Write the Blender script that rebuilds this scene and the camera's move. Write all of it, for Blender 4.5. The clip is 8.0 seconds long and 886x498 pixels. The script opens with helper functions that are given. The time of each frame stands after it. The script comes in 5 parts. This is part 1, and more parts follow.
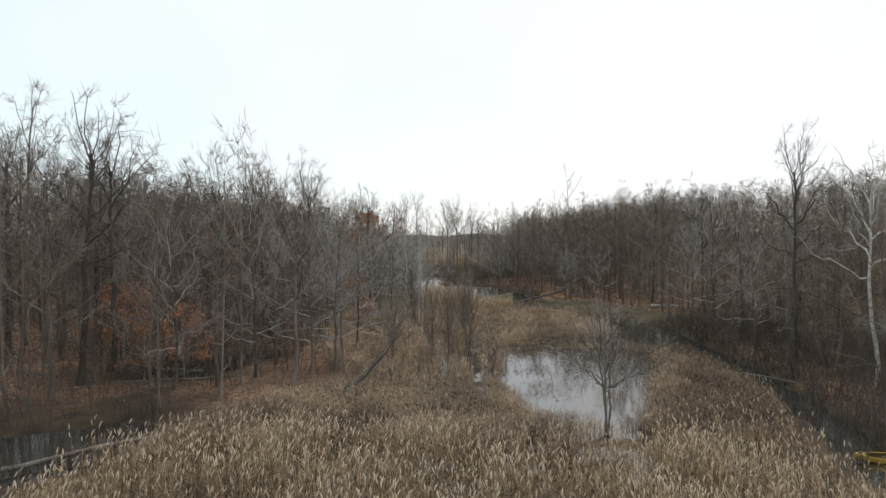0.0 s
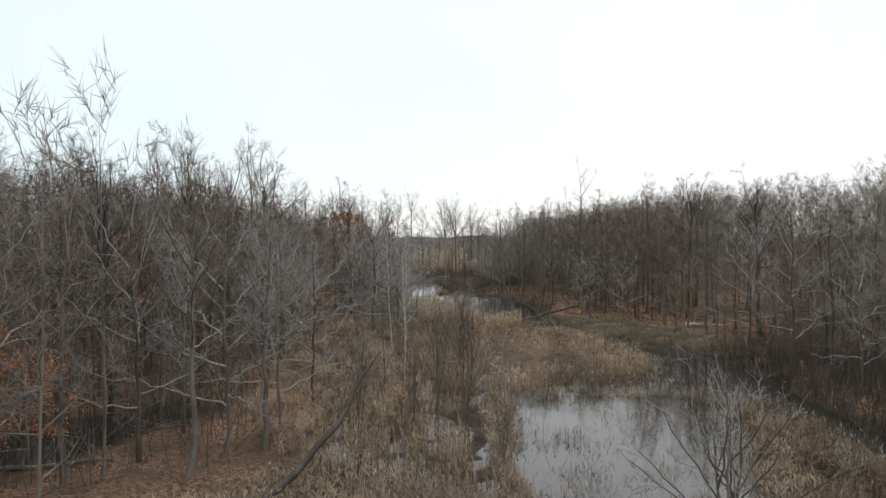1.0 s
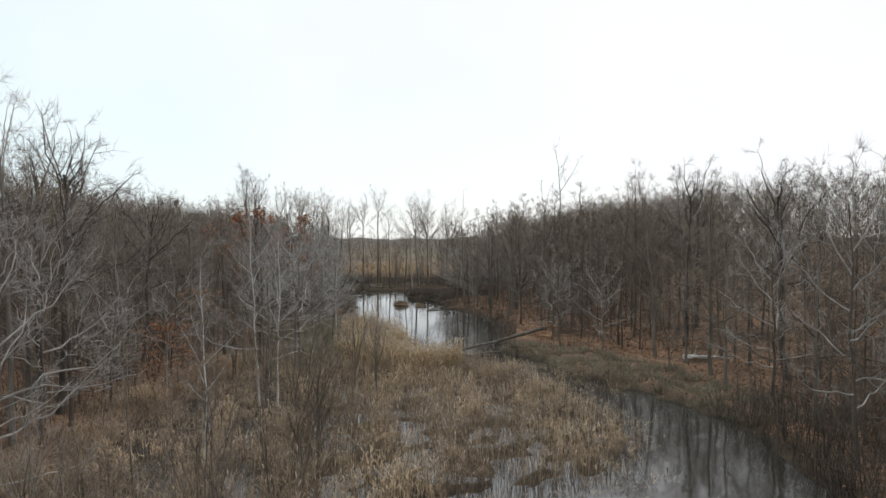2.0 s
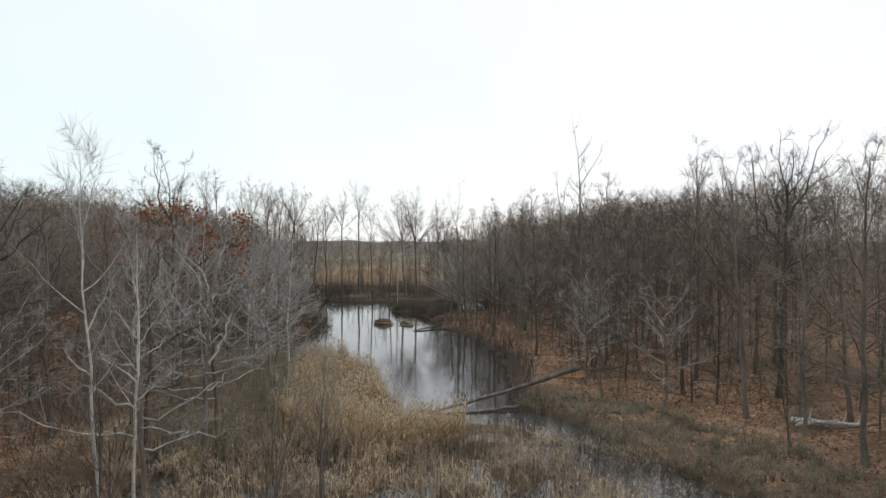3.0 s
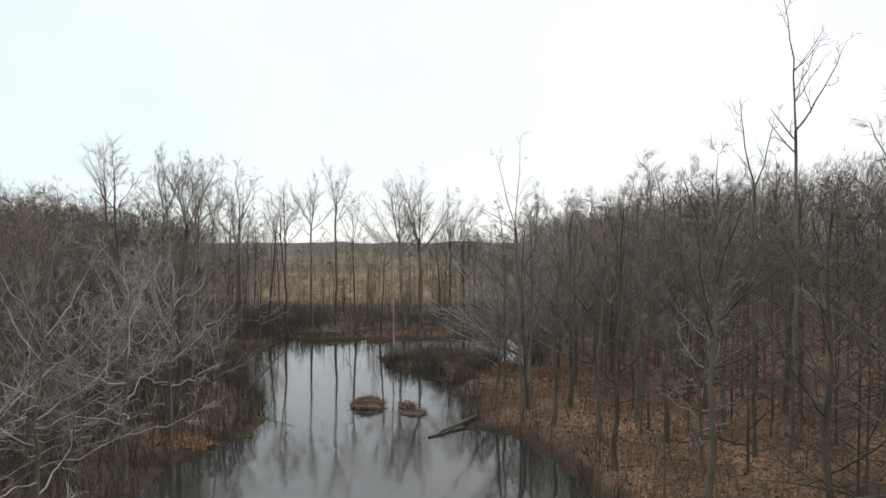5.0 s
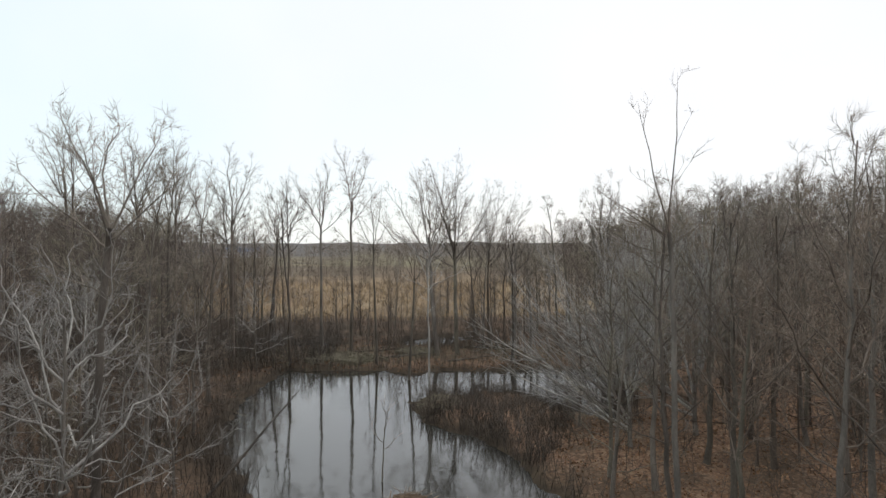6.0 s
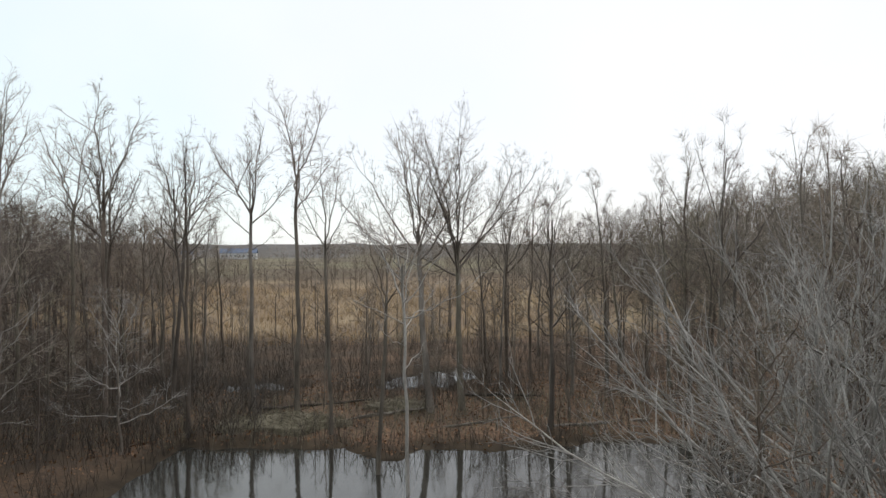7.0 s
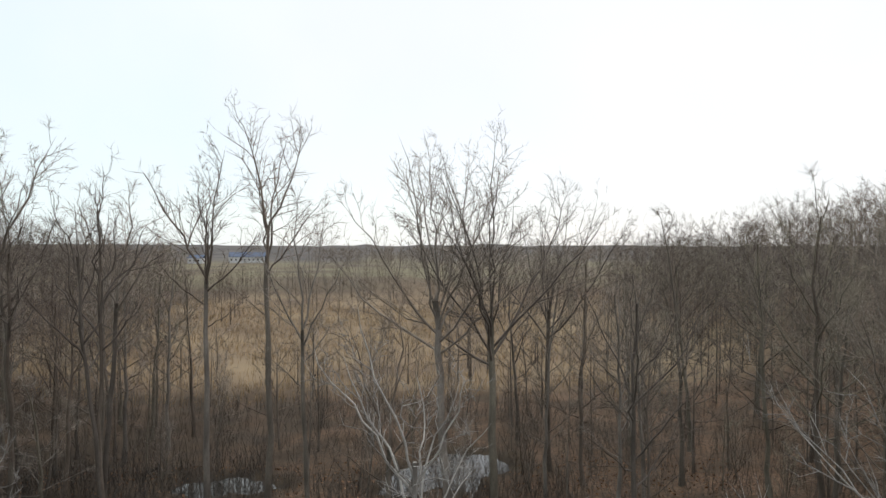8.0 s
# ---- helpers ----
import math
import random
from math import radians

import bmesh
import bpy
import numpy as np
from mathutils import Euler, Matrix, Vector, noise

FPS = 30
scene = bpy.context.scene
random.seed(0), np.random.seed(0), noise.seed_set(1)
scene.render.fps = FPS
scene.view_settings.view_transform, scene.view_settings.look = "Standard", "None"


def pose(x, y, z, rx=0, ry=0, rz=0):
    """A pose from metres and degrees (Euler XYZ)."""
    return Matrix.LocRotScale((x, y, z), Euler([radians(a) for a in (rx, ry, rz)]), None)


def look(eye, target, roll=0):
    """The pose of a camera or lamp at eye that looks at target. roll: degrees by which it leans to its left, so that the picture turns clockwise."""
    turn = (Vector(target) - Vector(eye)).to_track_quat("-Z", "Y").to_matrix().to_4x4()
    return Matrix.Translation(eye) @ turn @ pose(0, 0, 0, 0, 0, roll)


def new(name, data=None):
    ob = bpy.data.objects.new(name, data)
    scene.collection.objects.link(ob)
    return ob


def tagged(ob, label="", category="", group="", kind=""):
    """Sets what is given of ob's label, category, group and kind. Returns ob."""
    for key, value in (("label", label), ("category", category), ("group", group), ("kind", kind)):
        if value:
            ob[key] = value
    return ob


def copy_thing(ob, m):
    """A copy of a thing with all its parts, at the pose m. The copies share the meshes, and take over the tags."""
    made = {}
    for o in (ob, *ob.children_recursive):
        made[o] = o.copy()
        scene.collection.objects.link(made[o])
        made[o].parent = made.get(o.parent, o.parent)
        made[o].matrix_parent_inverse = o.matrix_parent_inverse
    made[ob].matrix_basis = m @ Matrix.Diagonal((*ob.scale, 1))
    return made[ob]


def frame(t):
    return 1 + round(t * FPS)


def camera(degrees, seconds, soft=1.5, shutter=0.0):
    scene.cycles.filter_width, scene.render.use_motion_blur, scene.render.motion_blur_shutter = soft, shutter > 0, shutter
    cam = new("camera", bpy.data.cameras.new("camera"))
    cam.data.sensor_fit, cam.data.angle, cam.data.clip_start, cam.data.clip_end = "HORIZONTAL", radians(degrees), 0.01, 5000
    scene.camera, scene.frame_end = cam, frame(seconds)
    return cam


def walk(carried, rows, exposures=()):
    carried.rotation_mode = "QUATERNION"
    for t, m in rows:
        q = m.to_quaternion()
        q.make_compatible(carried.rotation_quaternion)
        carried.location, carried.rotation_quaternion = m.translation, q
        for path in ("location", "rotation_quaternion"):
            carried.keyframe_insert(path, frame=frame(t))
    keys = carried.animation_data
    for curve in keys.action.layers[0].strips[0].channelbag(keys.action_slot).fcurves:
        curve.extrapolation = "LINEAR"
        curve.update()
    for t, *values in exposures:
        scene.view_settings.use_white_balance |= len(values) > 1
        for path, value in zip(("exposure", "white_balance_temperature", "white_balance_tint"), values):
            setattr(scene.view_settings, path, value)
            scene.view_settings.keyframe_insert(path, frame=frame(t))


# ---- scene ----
cam = camera(68.0, 8.0)
PATH = [
    (0, (-0.072, 3.624, 10.123), (0.1, 5.616, 10.092), 0.0),
    (0.5, (0.786, 10.686, 10.407), (0.956, 12.678, 10.376), -0.1),
    (1, (2.039, 19.834, 10.491), (2.212, 21.827, 10.465), 0.0),
    (1.5, (5.786, 29.254, 10.773), (5.959, 31.246, 10.749), -0.1),
    (2, (11.082, 38.032, 10.825), (11.249, 40.025, 10.804), 0.0),
    (2.2, (12.827, 42.292, 10.86), (13.0, 44.284, 10.84), 0.1),
    (3.5, (12.32, 67.543, 11.427), (12.526, 69.533, 11.416), -0.0),
    (4, (13.366, 78.755, 11.734), (13.573, 80.744, 11.722), 0.0),
    (4.5, (14.361, 88.994, 11.958), (14.58, 90.982, 11.948), -0.1),
    (4.7, (14.195, 94.208, 11.95), (14.419, 96.195, 11.94), 0.0),
    (5.8, (11.809, 114.949, 12.654), (12.001, 116.939, 12.645), 0.0),
    (6, (12.068, 118.991, 12.727), (12.255, 120.982, 12.718), 0.0),
    (6.5, (13.969, 132.55, 12.545), (14.14, 134.543, 12.538), 0.1),
    (7, (15.167, 145.212, 12.448), (15.339, 147.205, 12.442), -0.1),
    (7.3, (15.448, 151.412, 12.55), (15.608, 153.406, 12.544), 0.0),
    (7.5, (15.329, 154.757, 13.159), (15.5, 156.749, 13.153), -0.0),
    (7.7, (15.072, 156.585, 14.744), (15.259, 158.576, 14.737), 0.0),
    (8, (15.482, 158.73, 16.558), (15.618, 160.726, 16.551), 0.0),
]
walk(cam, [(t, look(eye, target, roll)) for t, eye, target, roll in PATH])

# ---- light: one bright overcast sky ----
world = bpy.data.worlds.new("sky")
scene.world = world
world.use_nodes = True
wn, wl = world.node_tree.nodes, world.node_tree.links
wn.clear()
sky_tex = wn.new("ShaderNodeTexSky")
sky_tex.sky_type = "NISHITA"
sky_tex.sun_disc = False
sky_tex.sun_elevation = radians(55)
sky_tex.sun_rotation = radians(20)
sky_tex.dust_density = 0.6
sky_bg = wn.new("ShaderNodeBackground")
sky_bg.inputs["Strength"].default_value = 0.15
cloud_bg = wn.new("ShaderNodeBackground")
w_coord = wn.new("ShaderNodeTexCoord")
# thinner, bluer cloud towards the west
w_split, w_west, w_tone = wn.new("ShaderNodeSeparateXYZ"), wn.new("ShaderNodeMapRange"), wn.new("ShaderNodeMix")
w_wisp, w_thin = wn.new("ShaderNodeTexNoise"), wn.new("ShaderNodeMath")
w_wisp.inputs["Scale"].default_value, w_wisp.inputs["Detail"].default_value = 3.0, 5
w_west.inputs["From Min"].default_value, w_west.inputs["From Max"].default_value = 0.3, -0.6
w_west.inputs["To Min"].default_value, w_west.inputs["To Max"].default_value = 0.1, 1.35
w_thin.operation, w_thin.use_clamp = "MULTIPLY", True
w_tone.data_type = "RGBA"
w_tone.inputs[6].default_value, w_tone.inputs[7].default_value = (1.0, 0.99, 0.995, 1), (0.83, 0.965, 1.0, 1)
w_dome = wn.new("ShaderNodeMapRange")
w_dome.inputs["From Min"].default_value, w_dome.inputs["From Max"].default_value = 0.35, 1.0
w_dome.inputs["To Min"].default_value, w_dome.inputs["To Max"].default_value = 1.04, 1.45
wl.new(w_split.outputs["Z"], w_dome.inputs["Value"])
wl.new(w_dome.outputs["Result"], cloud_bg.inputs["Strength"])
wl.new(w_coord.outputs["Generated"], w_split.inputs[0])
wl.new(w_coord.outputs["Generated"], w_wisp.inputs["Vector"])
wl.new(w_split.outputs["X"], w_west.inputs["Value"])
wl.new(w_west.outputs["Result"], w_thin.inputs[0])
wl.new(w_wisp.outputs["Fac"], w_thin.inputs[1])
wl.new(w_thin.outputs[0], w_tone.inputs[0])
wl.new(w_tone.outputs[2], cloud_bg.inputs["Color"])
w_noise = wn.new("ShaderNodeTexNoise")
w_noise.inputs["Scale"].default_value = 2.2
w_noise.inputs["Detail"].default_value = 4
w_ramp = wn.new("ShaderNodeMapRange")
w_ramp.inputs["From Min"].default_value = 0.3
w_ramp.inputs["From Max"].default_value = 0.7
w_ramp.inputs["To Min"].default_value = 0.82
w_ramp.inputs["To Max"].default_value = 0.98
w_mix = wn.new("ShaderNodeMixShader")
w_out = wn.new("ShaderNodeOutputWorld")
wl.new(w_coord.outputs["Generated"], w_noise.inputs["Vector"])
wl.new(w_noise.outputs["Fac"], w_ramp.inputs["Value"])
wl.new(sky_tex.outputs["Color"], sky_bg.inputs["Color"])
wl.new(w_ramp.outputs["Result"], w_mix.inputs["Fac"])
wl.new(sky_bg.outputs["Background"], w_mix.inputs[1])
wl.new(cloud_bg.outputs["Background"], w_mix.inputs[2])
wl.new(w_mix.outputs["Shader"], w_out.inputs["Surface"])

sun = new("sun", bpy.data.lights.new("sun", "SUN"))
sun.data.energy, sun.data.angle, sun.data.color = 1.0, radians(25), (1.0, 0.93, 0.84)
sun.matrix_world = look((0, 0, 60), (-20, -50, 0))
scene.view_settings.exposure = 0.0

# ---- materials ----
def material(name, low, high, scale=3.0, rough=0.85, bump=0.3, fine=40.0, spread=0.0, stretch=(1, 1, 1), metal=0.0, third=None, tints=None):
    """Two-scale procedural surface: large blotches from low to high, fine grain in tone and relief."""
    m = bpy.data.materials.new(name)
    m.use_nodes = True
    n, l = m.node_tree.nodes, m.node_tree.links
    b = n["Principled BSDF"]
    b.inputs["Roughness"].default_value = rough
    b.inputs["Metallic"].default_value = metal
    b.inputs["Specular IOR Level"].default_value = 0.25
    c, mp = n.new("ShaderNodeTexCoord"), n.new("ShaderNodeMapping")
    mp.inputs["Scale"].default_value = stretch
    l.new(c.outputs["Object"], mp.inputs["Vector"])
    big, small = n.new("ShaderNodeTexNoise"), n.new("ShaderNodeTexNoise")
    big.inputs["Scale"].default_value, big.inputs["Detail"].default_value = scale, 3
    small.inputs["Scale"].default_value, small.inputs["Detail"].default_value = fine, 2
    l.new(mp.outputs["Vector"], big.inputs["Vector"])
    l.new(mp.outputs["Vector"], small.inputs["Vector"])
    ramp = n.new("ShaderNodeValToRGB")
    ramp.color_ramp.elements[0].position, ramp.color_ramp.elements[1].position = 0.32, 0.68
    ramp.color_ramp.elements[0].color, ramp.color_ramp.elements[1].color = (*low, 1), (*high, 1)
    if third:
        e = ramp.color_ramp.elements.new(0.5)
        e.color = (*third, 1)
    grain = n.new("ShaderNodeMapRange")
    grain.inputs["To Min"].default_value, grain.inputs["To Max"].default_value = 0.48, 1.14
    l.new(small.outputs["Fac"], grain.inputs["Value"])
    info, geo = n.new("ShaderNodeObjectInfo"), n.new("ShaderNodeNewGeometry")
    add = n.new("ShaderNodeMath")
    add.operation = "ADD"
    l.new(info.outputs["Random"], add.inputs[0])
    l.new(geo.outputs["Random Per Island"], add.inputs[1])
    tone = n.new("ShaderNodeMapRange")
    tone.inputs["From Max"].default_value = 2.0
    tone.inputs["To Min"].default_value, tone.inputs["To Max"].default_value = 1 - spread, 1 + spread
    l.new(add.outputs[0], tone.inputs["Value"])
    mul = n.new("ShaderNodeMath")
    mul.operation = "MULTIPLY"
    l.new(grain.outputs["Result"], mul.inputs[0])
    l.new(tone.outputs["Result"], mul.inputs[1])
    vm = n.new("ShaderNodeVectorMath")
    vm.operation = "SCALE"
    l.new(big.outputs["Fac"], ramp.inputs["Fac"])
    l.new(ramp.outputs["Color"], vm.inputs[0])
    l.new(mul.outputs[0], vm.inputs["Scale"])
    colour = vm.outputs["Vector"]
    if tints:
        pick, hue = n.new("ShaderNodeValToRGB"), n.new("ShaderNodeVectorMath")
        pick.color_ramp.interpolation = "CONSTANT"
        for k, c3 in enumerate(tints):
            e = pick.color_ramp.elements[0] if k == 0 else pick.color_ramp.elements.new(k / len(tints))
            e.color = (*c3, 1)
        hue.operation = "MULTIPLY"
        l.new(info.outputs["Random"], pick.inputs["Fac"])
        l.new(colour, hue.inputs[0])
        l.new(pick.outputs["Color"], hue.inputs[1])
        colour = hue.outputs["Vector"]
    l.new(colour, b.inputs["Base Color"])
    if bump:
        bp = n.new("ShaderNodeBump")
        bp.inputs["Strength"].default_value, bp.inputs["Distance"].default_value = bump, 0.02
        l.new(small.outputs["Fac"], bp.inputs["Height"])
        l.new(bp.outputs["Normal"], b.inputs["Normal"])
    return m


TINTS = [(1.0, 0.86, 0.76), (1.12, 1.03, 0.93), (1.42, 1.34, 1.28), (0.82, 0.74, 0.69), (1.16, 1.10, 0.95), (1.06, 0.91, 0.81), (1.26, 1.16, 1.08)]
BARK = material("bark_grey_brown", (0.095, 0.089, 0.081), (0.215, 0.203, 0.185), 1.6, 0.9, 0.6, 22, 0.3, (1, 1, 0.25), tints=TINTS)
TWIG = material("twig_brown_grey", (0.146, 0.133, 0.117), (0.266, 0.245, 0.218), 0.6, 0.9, 0, 9, 0.4, tints=TINTS)
BARK_OAK = material("bark_dark_oak", (0.06, 0.052, 0.046), (0.13, 0.115, 0.10), 1.6, 0.9, 0.6, 22, 0.2, (1, 1, 0.3))
TWIG_OAK = material("twig_dark_oak", (0.08, 0.068, 0.06), (0.15, 0.132, 0.118), 0.6, 0.9, 0, 9, 0.3)
BRUSH_DARK = material("brush_dark_brown", (0.056, 0.045, 0.037), (0.135, 0.112, 0.093), 0.35, 0.9, 0, 7, 0.5)
TWIG_DEEP = material("twig_deep_woods", (0.095, 0.084, 0.076), (0.19, 0.172, 0.157), 0.6, 0.9, 0, 9, 0.4, tints=TINTS)
TWIG_PALE = material("twig_pale_grey", (0.235, 0.222, 0.206), (0.43, 0.41, 0.385), 0.6, 0.9, 0, 9, 0.35)
BARK_DARK = material("bark_dark_wet", (0.04, 0.034, 0.03), (0.10, 0.088, 0.076), 1.6, 0.85, 0.6, 22, 0.2, (1, 1, 0.3))
BARK_PALE = material("bark_pale_grey", (0.29, 0.272, 0.25), (0.55, 0.525, 0.485), 1.2, 0.9, 0.5, 18, 0.2, (1, 1, 0.3))
BIRCH = material("bark_white", (0.46, 0.44, 0.405), (0.78, 0.76, 0.71), 2.2, 0.75, 0.4, 14, 0.1, (1, 1, 2.5))
BLEACHED = material("wood_bleached", (0.5, 0.48, 0.44), (0.75, 0.73, 0.69), 2.0, 0.8, 0.4, 20, 0.12, (1, 1, 1))
DEADWOOD = material("wood_weathered", (0.105, 0.092, 0.078), (0.23, 0.207, 0.18), 1.5, 0.9, 0.6, 25, 0.25)
REED = material("reed_straw", (0.168, 0.113, 0.070), (0.335, 0.243, 0.148), 0.12, 0.8, 0, 1.2, 0.5, third=(0.243, 0.182, 0.112))
REED_GOLD = material("reed_gold", (0.24, 0.165, 0.085), (0.42, 0.30, 0.165), 0.12, 0.8, 0, 1.2, 0.4)
PLUME = material("reed_plume", (0.38, 0.305, 0.22), (0.58, 0.485, 0.36), 0.2, 0.95, 0, 3, 0.25)
SEDGE_TAN = material("sedge_tan", (0.19, 0.14, 0.098), (0.48, 0.36, 0.232), 0.22, 0.85, 0, 1.5, 0.5, third=(0.305, 0.232, 0.16))
SEDGE = material("sedge_brown", (0.155, 0.11, 0.077), (0.28, 0.208, 0.138), 0.15, 0.85, 0, 1.5, 0.45)
LEAF_ORANGE = material("leaf_orange", (0.36, 0.158, 0.078), (0.56, 0.285, 0.15), 1.2, 0.7, 0, 8, 0.5)
LEAF_RED = material("leaf_red_brown", (0.33, 0.135, 0.065), (0.50, 0.225, 0.105), 1.2, 0.7, 0, 8, 0.5)
LEAF_DEAD = material("leaf_litter", (0.20, 0.114, 0.066), (0.43, 0.26, 0.155), 0.5, 0.85, 0, 6, 0.6)
BRUSH = material("brush_grey", (0.165, 0.143, 0.104), (0.30, 0.268, 0.19), 0.5, 0.9, 0, 6, 0.4)
PEAT = material("peat_mud", (0.05, 0.038, 0.027), (0.11, 0.08, 0.05), 1.2, 0.9, 0.5, 14, 0.1)
KAYAK_Y = material("plastic_yellow", (0.45, 0.30, 0.05), (0.60, 0.41, 0.08), 2.5, 0.35, 0.05, 30)
# hull yellow darkened: shade inside the boat put into the colour, seats too
KAYAK_SHADED = material("plastic_yellow_shaded", (0.05, 0.035, 0.012), (0.10, 0.07, 0.02), 2.5, 0.5, 0.05, 30)
WALL_W = material("siding_white", (0.55, 0.56, 0.57), (0.68, 0.68, 0.68), 0.4, 0.7, 0.1, 4)
ROOF_B = material("roof_blue_grey", (0.10, 0.13, 0.20), (0.15, 0.19, 0.28), 0.4, 0.6, 0.1, 4)
GLASS_D = material("window_dark", (0.03, 0.035, 0.04), (0.05, 0.055, 0.06), 1, 0.1, 0, 4)

# water: dark, still, faintly rippled
WATER = bpy.data.materials.new("water_dark")
WATER.use_nodes = True
_n, _l = WATER.node_tree.nodes, WATER.node_tree.links
_b = _n["Principled BSDF"]
_b.inputs["Base Color"].default_value = (0.03, 0.029, 0.025, 1)
_b.inputs["Roughness"].default_value = 0.04
_b.inputs["IOR"].default_value = 1.8
_tc, _no, _bp = _n.new("ShaderNodeTexCoord"), _n.new("ShaderNodeTexNoise"), _n.new("ShaderNodeBump")
_no.inputs["Scale"].default_value, _no.inputs["Detail"].default_value = 2.2, 3
_bp.inputs["Strength"].default_value, _bp.inputs["Distance"].default_value = 0.22, 0.02
_l.new(_tc.outputs["Object"], _no.inputs["Vector"])
_l.new(_no.outputs["Fac"], _bp.inputs["Height"])
_l.new(_bp.outputs["Normal"], _b.inputs["Normal"])

# ground: leaf litter in the woods, peat in the marsh, straw in the open fields
GROUND = bpy.data.materials.new("ground_litter_peat")
GROUND.use_nodes = True
_n, _l = GROUND.node_tree.nodes, GROUND.node_tree.links
_b = _n["Principled BSDF"]
_b.inputs["Roughness"].default_value = 0.95
_b.inputs["Specular IOR Level"].default_value = 0.15
_tc = _n.new("ShaderNodeTexCoord")


def _noise(scale, detail=3):
    t = _n.new("ShaderNodeTexNoise")
    t.inputs["Scale"].default_value, t.inputs["Detail"].default_value = scale, detail
    _l.new(_tc.outputs["Object"], t.inputs["Vector"])
    return t


def _ramp(src, stops):
    r = _n.new("ShaderNodeValToRGB")
    r.color_ramp.elements[0].position, r.color_ramp.elements[0].color = stops[0][0], (*stops[0][1], 1)
    r.color_ramp.elements[1].position, r.color_ramp.elements[1].color = stops[-1][0], (*stops[-1][1], 1)
    for p, c in stops[1:-1]:
        r.color_ramp.elements.new(p).color = (*c, 1)
    _l.new(src, r.inputs["Fac"])
    return r.outputs["Color"]


def _mix(fac, a, b):
    x = _n.new("ShaderNodeMix")
    x.data_type = "RGBA"
    _l.new(fac, x.inputs[0])
    _l.new(a, x.inputs[6])
    _l.new(b, x.inputs[7])
    return x.outputs[2]


def _attr(name):
    a = _n.new("ShaderNodeAttribute")
    a.attribute_name = name
    return a.outputs["Fac"]


_vor = _n.new("ShaderNodeTexVoronoi")
_vor.inputs["Scale"].default_value = 7.0
_l.new(_tc.outputs["Object"], _vor.inputs["Vector"])
_sep = _n.new("ShaderNodeSeparateColor")
_l.new(_vor.outputs["Color"], _sep.inputs[0])
_leafy = _ramp(_sep.outputs[0], [(0.0, (0.075, 0.048, 0.034)), (0.35, (0.172, 0.100, 0.063)), (0.7, (0.262, 0.155, 0.095)), (1.0, (0.35, 0.248, 0.17))])
_earth = _ramp(_noise(0.35, 5).outputs["Fac"], [(0.3, (0.040, 0.032, 0.025)), (0.7, (0.084, 0.061, 0.042))])
_cover = _n.new("ShaderNodeMath")
_cover.operation = "MULTIPLY"
_l.new(_ramp(_noise(0.22, 4).outputs["Fac"], [(0.35, (0.25,) * 3), (0.62, (1,) * 3)]), _cover.inputs[0])
_l.new(_attr("leafy"), _cover.inputs[1])
_litter = _mix(_cover.outputs[0], _earth, _leafy)
_peat = _ramp(_noise(0.8, 5).outputs["Fac"], [(0.3, (0.022, 0.018, 0.014)), (0.7, (0.068, 0.051, 0.034))])
_straw = _ramp(_noise(0.05, 6).outputs["Fac"], [(0.3, (0.128, 0.092, 0.066)), (0.5, (0.216, 0.160, 0.104)), (0.7, (0.280, 0.216, 0.136))])
_green = _ramp(_noise(0.012, 5).outputs["Fac"], [(0.3, (0.104, 0.084, 0.064)), (0.46, (0.152, 0.124, 0.084)), (0.54, (0.192, 0.176, 0.112)), (0.68, (0.104, 0.080, 0.064))])
_col = _mix(_attr("marsh"), _litter, _peat)
_col = _mix(_attr("field"), _col, _straw)
_col = _mix(_attr("pasture"), _col, _green)
# far wooded ridge, distance haze put into its colour as a cooler grey
_hazy_ridge = _ramp(_noise(0.04, 5).outputs["Fac"], [(0.35, (0.084, 0.078, 0.075)), (0.65, (0.132, 0.120, 0.114))])
_col = _mix(_attr("wooded"), _col, _hazy_ridge)
_l.new(_col, _b.inputs["Base Color"])
_bp = _n.new("ShaderNodeBump")
_bp.inputs["Strength"].default_value, _bp.inputs["Distance"].default_value = 0.6, 0.05
_l.new(_noise(9, 4).outputs["Fac"], _bp.inputs["Height"])
_l.new(_bp.outputs["Normal"], _b.inputs["Normal"])


# ---- mesh tools ----
rng = np.random.default_rng(7)


def tri_mesh(name, verts, tris, mats, index=None, smooth=False):
    me = bpy.data.meshes.new(name)
    verts, tris = np.asarray(verts, np.float32), np.asarray(tris, np.int32)
    me.vertices.add(len(verts))
    me.vertices.foreach_set("co", verts.ravel())
    me.loops.add(tris.size)
    me.loops.foreach_set("vertex_index", tris.ravel())
    me.polygons.add(len(tris))
    me.polygons.foreach_set("loop_start", np.arange(0, tris.size, 3, dtype=np.int32))
    for m in mats:
        me.materials.append(m)
    if index is not None:
        me.polygons.foreach_set("material_index", np.asarray(index, np.int32))
    if smooth:
        me.polygons.foreach_set("use_smooth", np.ones(len(tris), bool))
    me.update(calc_edges=True)
    return me


def join(pieces):
    """Several (verts, tris) as one."""
    vs, ts, n = [], [], 0
    for v, t in pieces:
        vs.append(v)
        ts.append(t + n)
        n += len(v)
    return np.concatenate(vs), np.concatenate(ts)


def unit(v):
    return v / np.maximum(np.linalg.norm(v, axis=-1, keepdims=True), 1e-9)


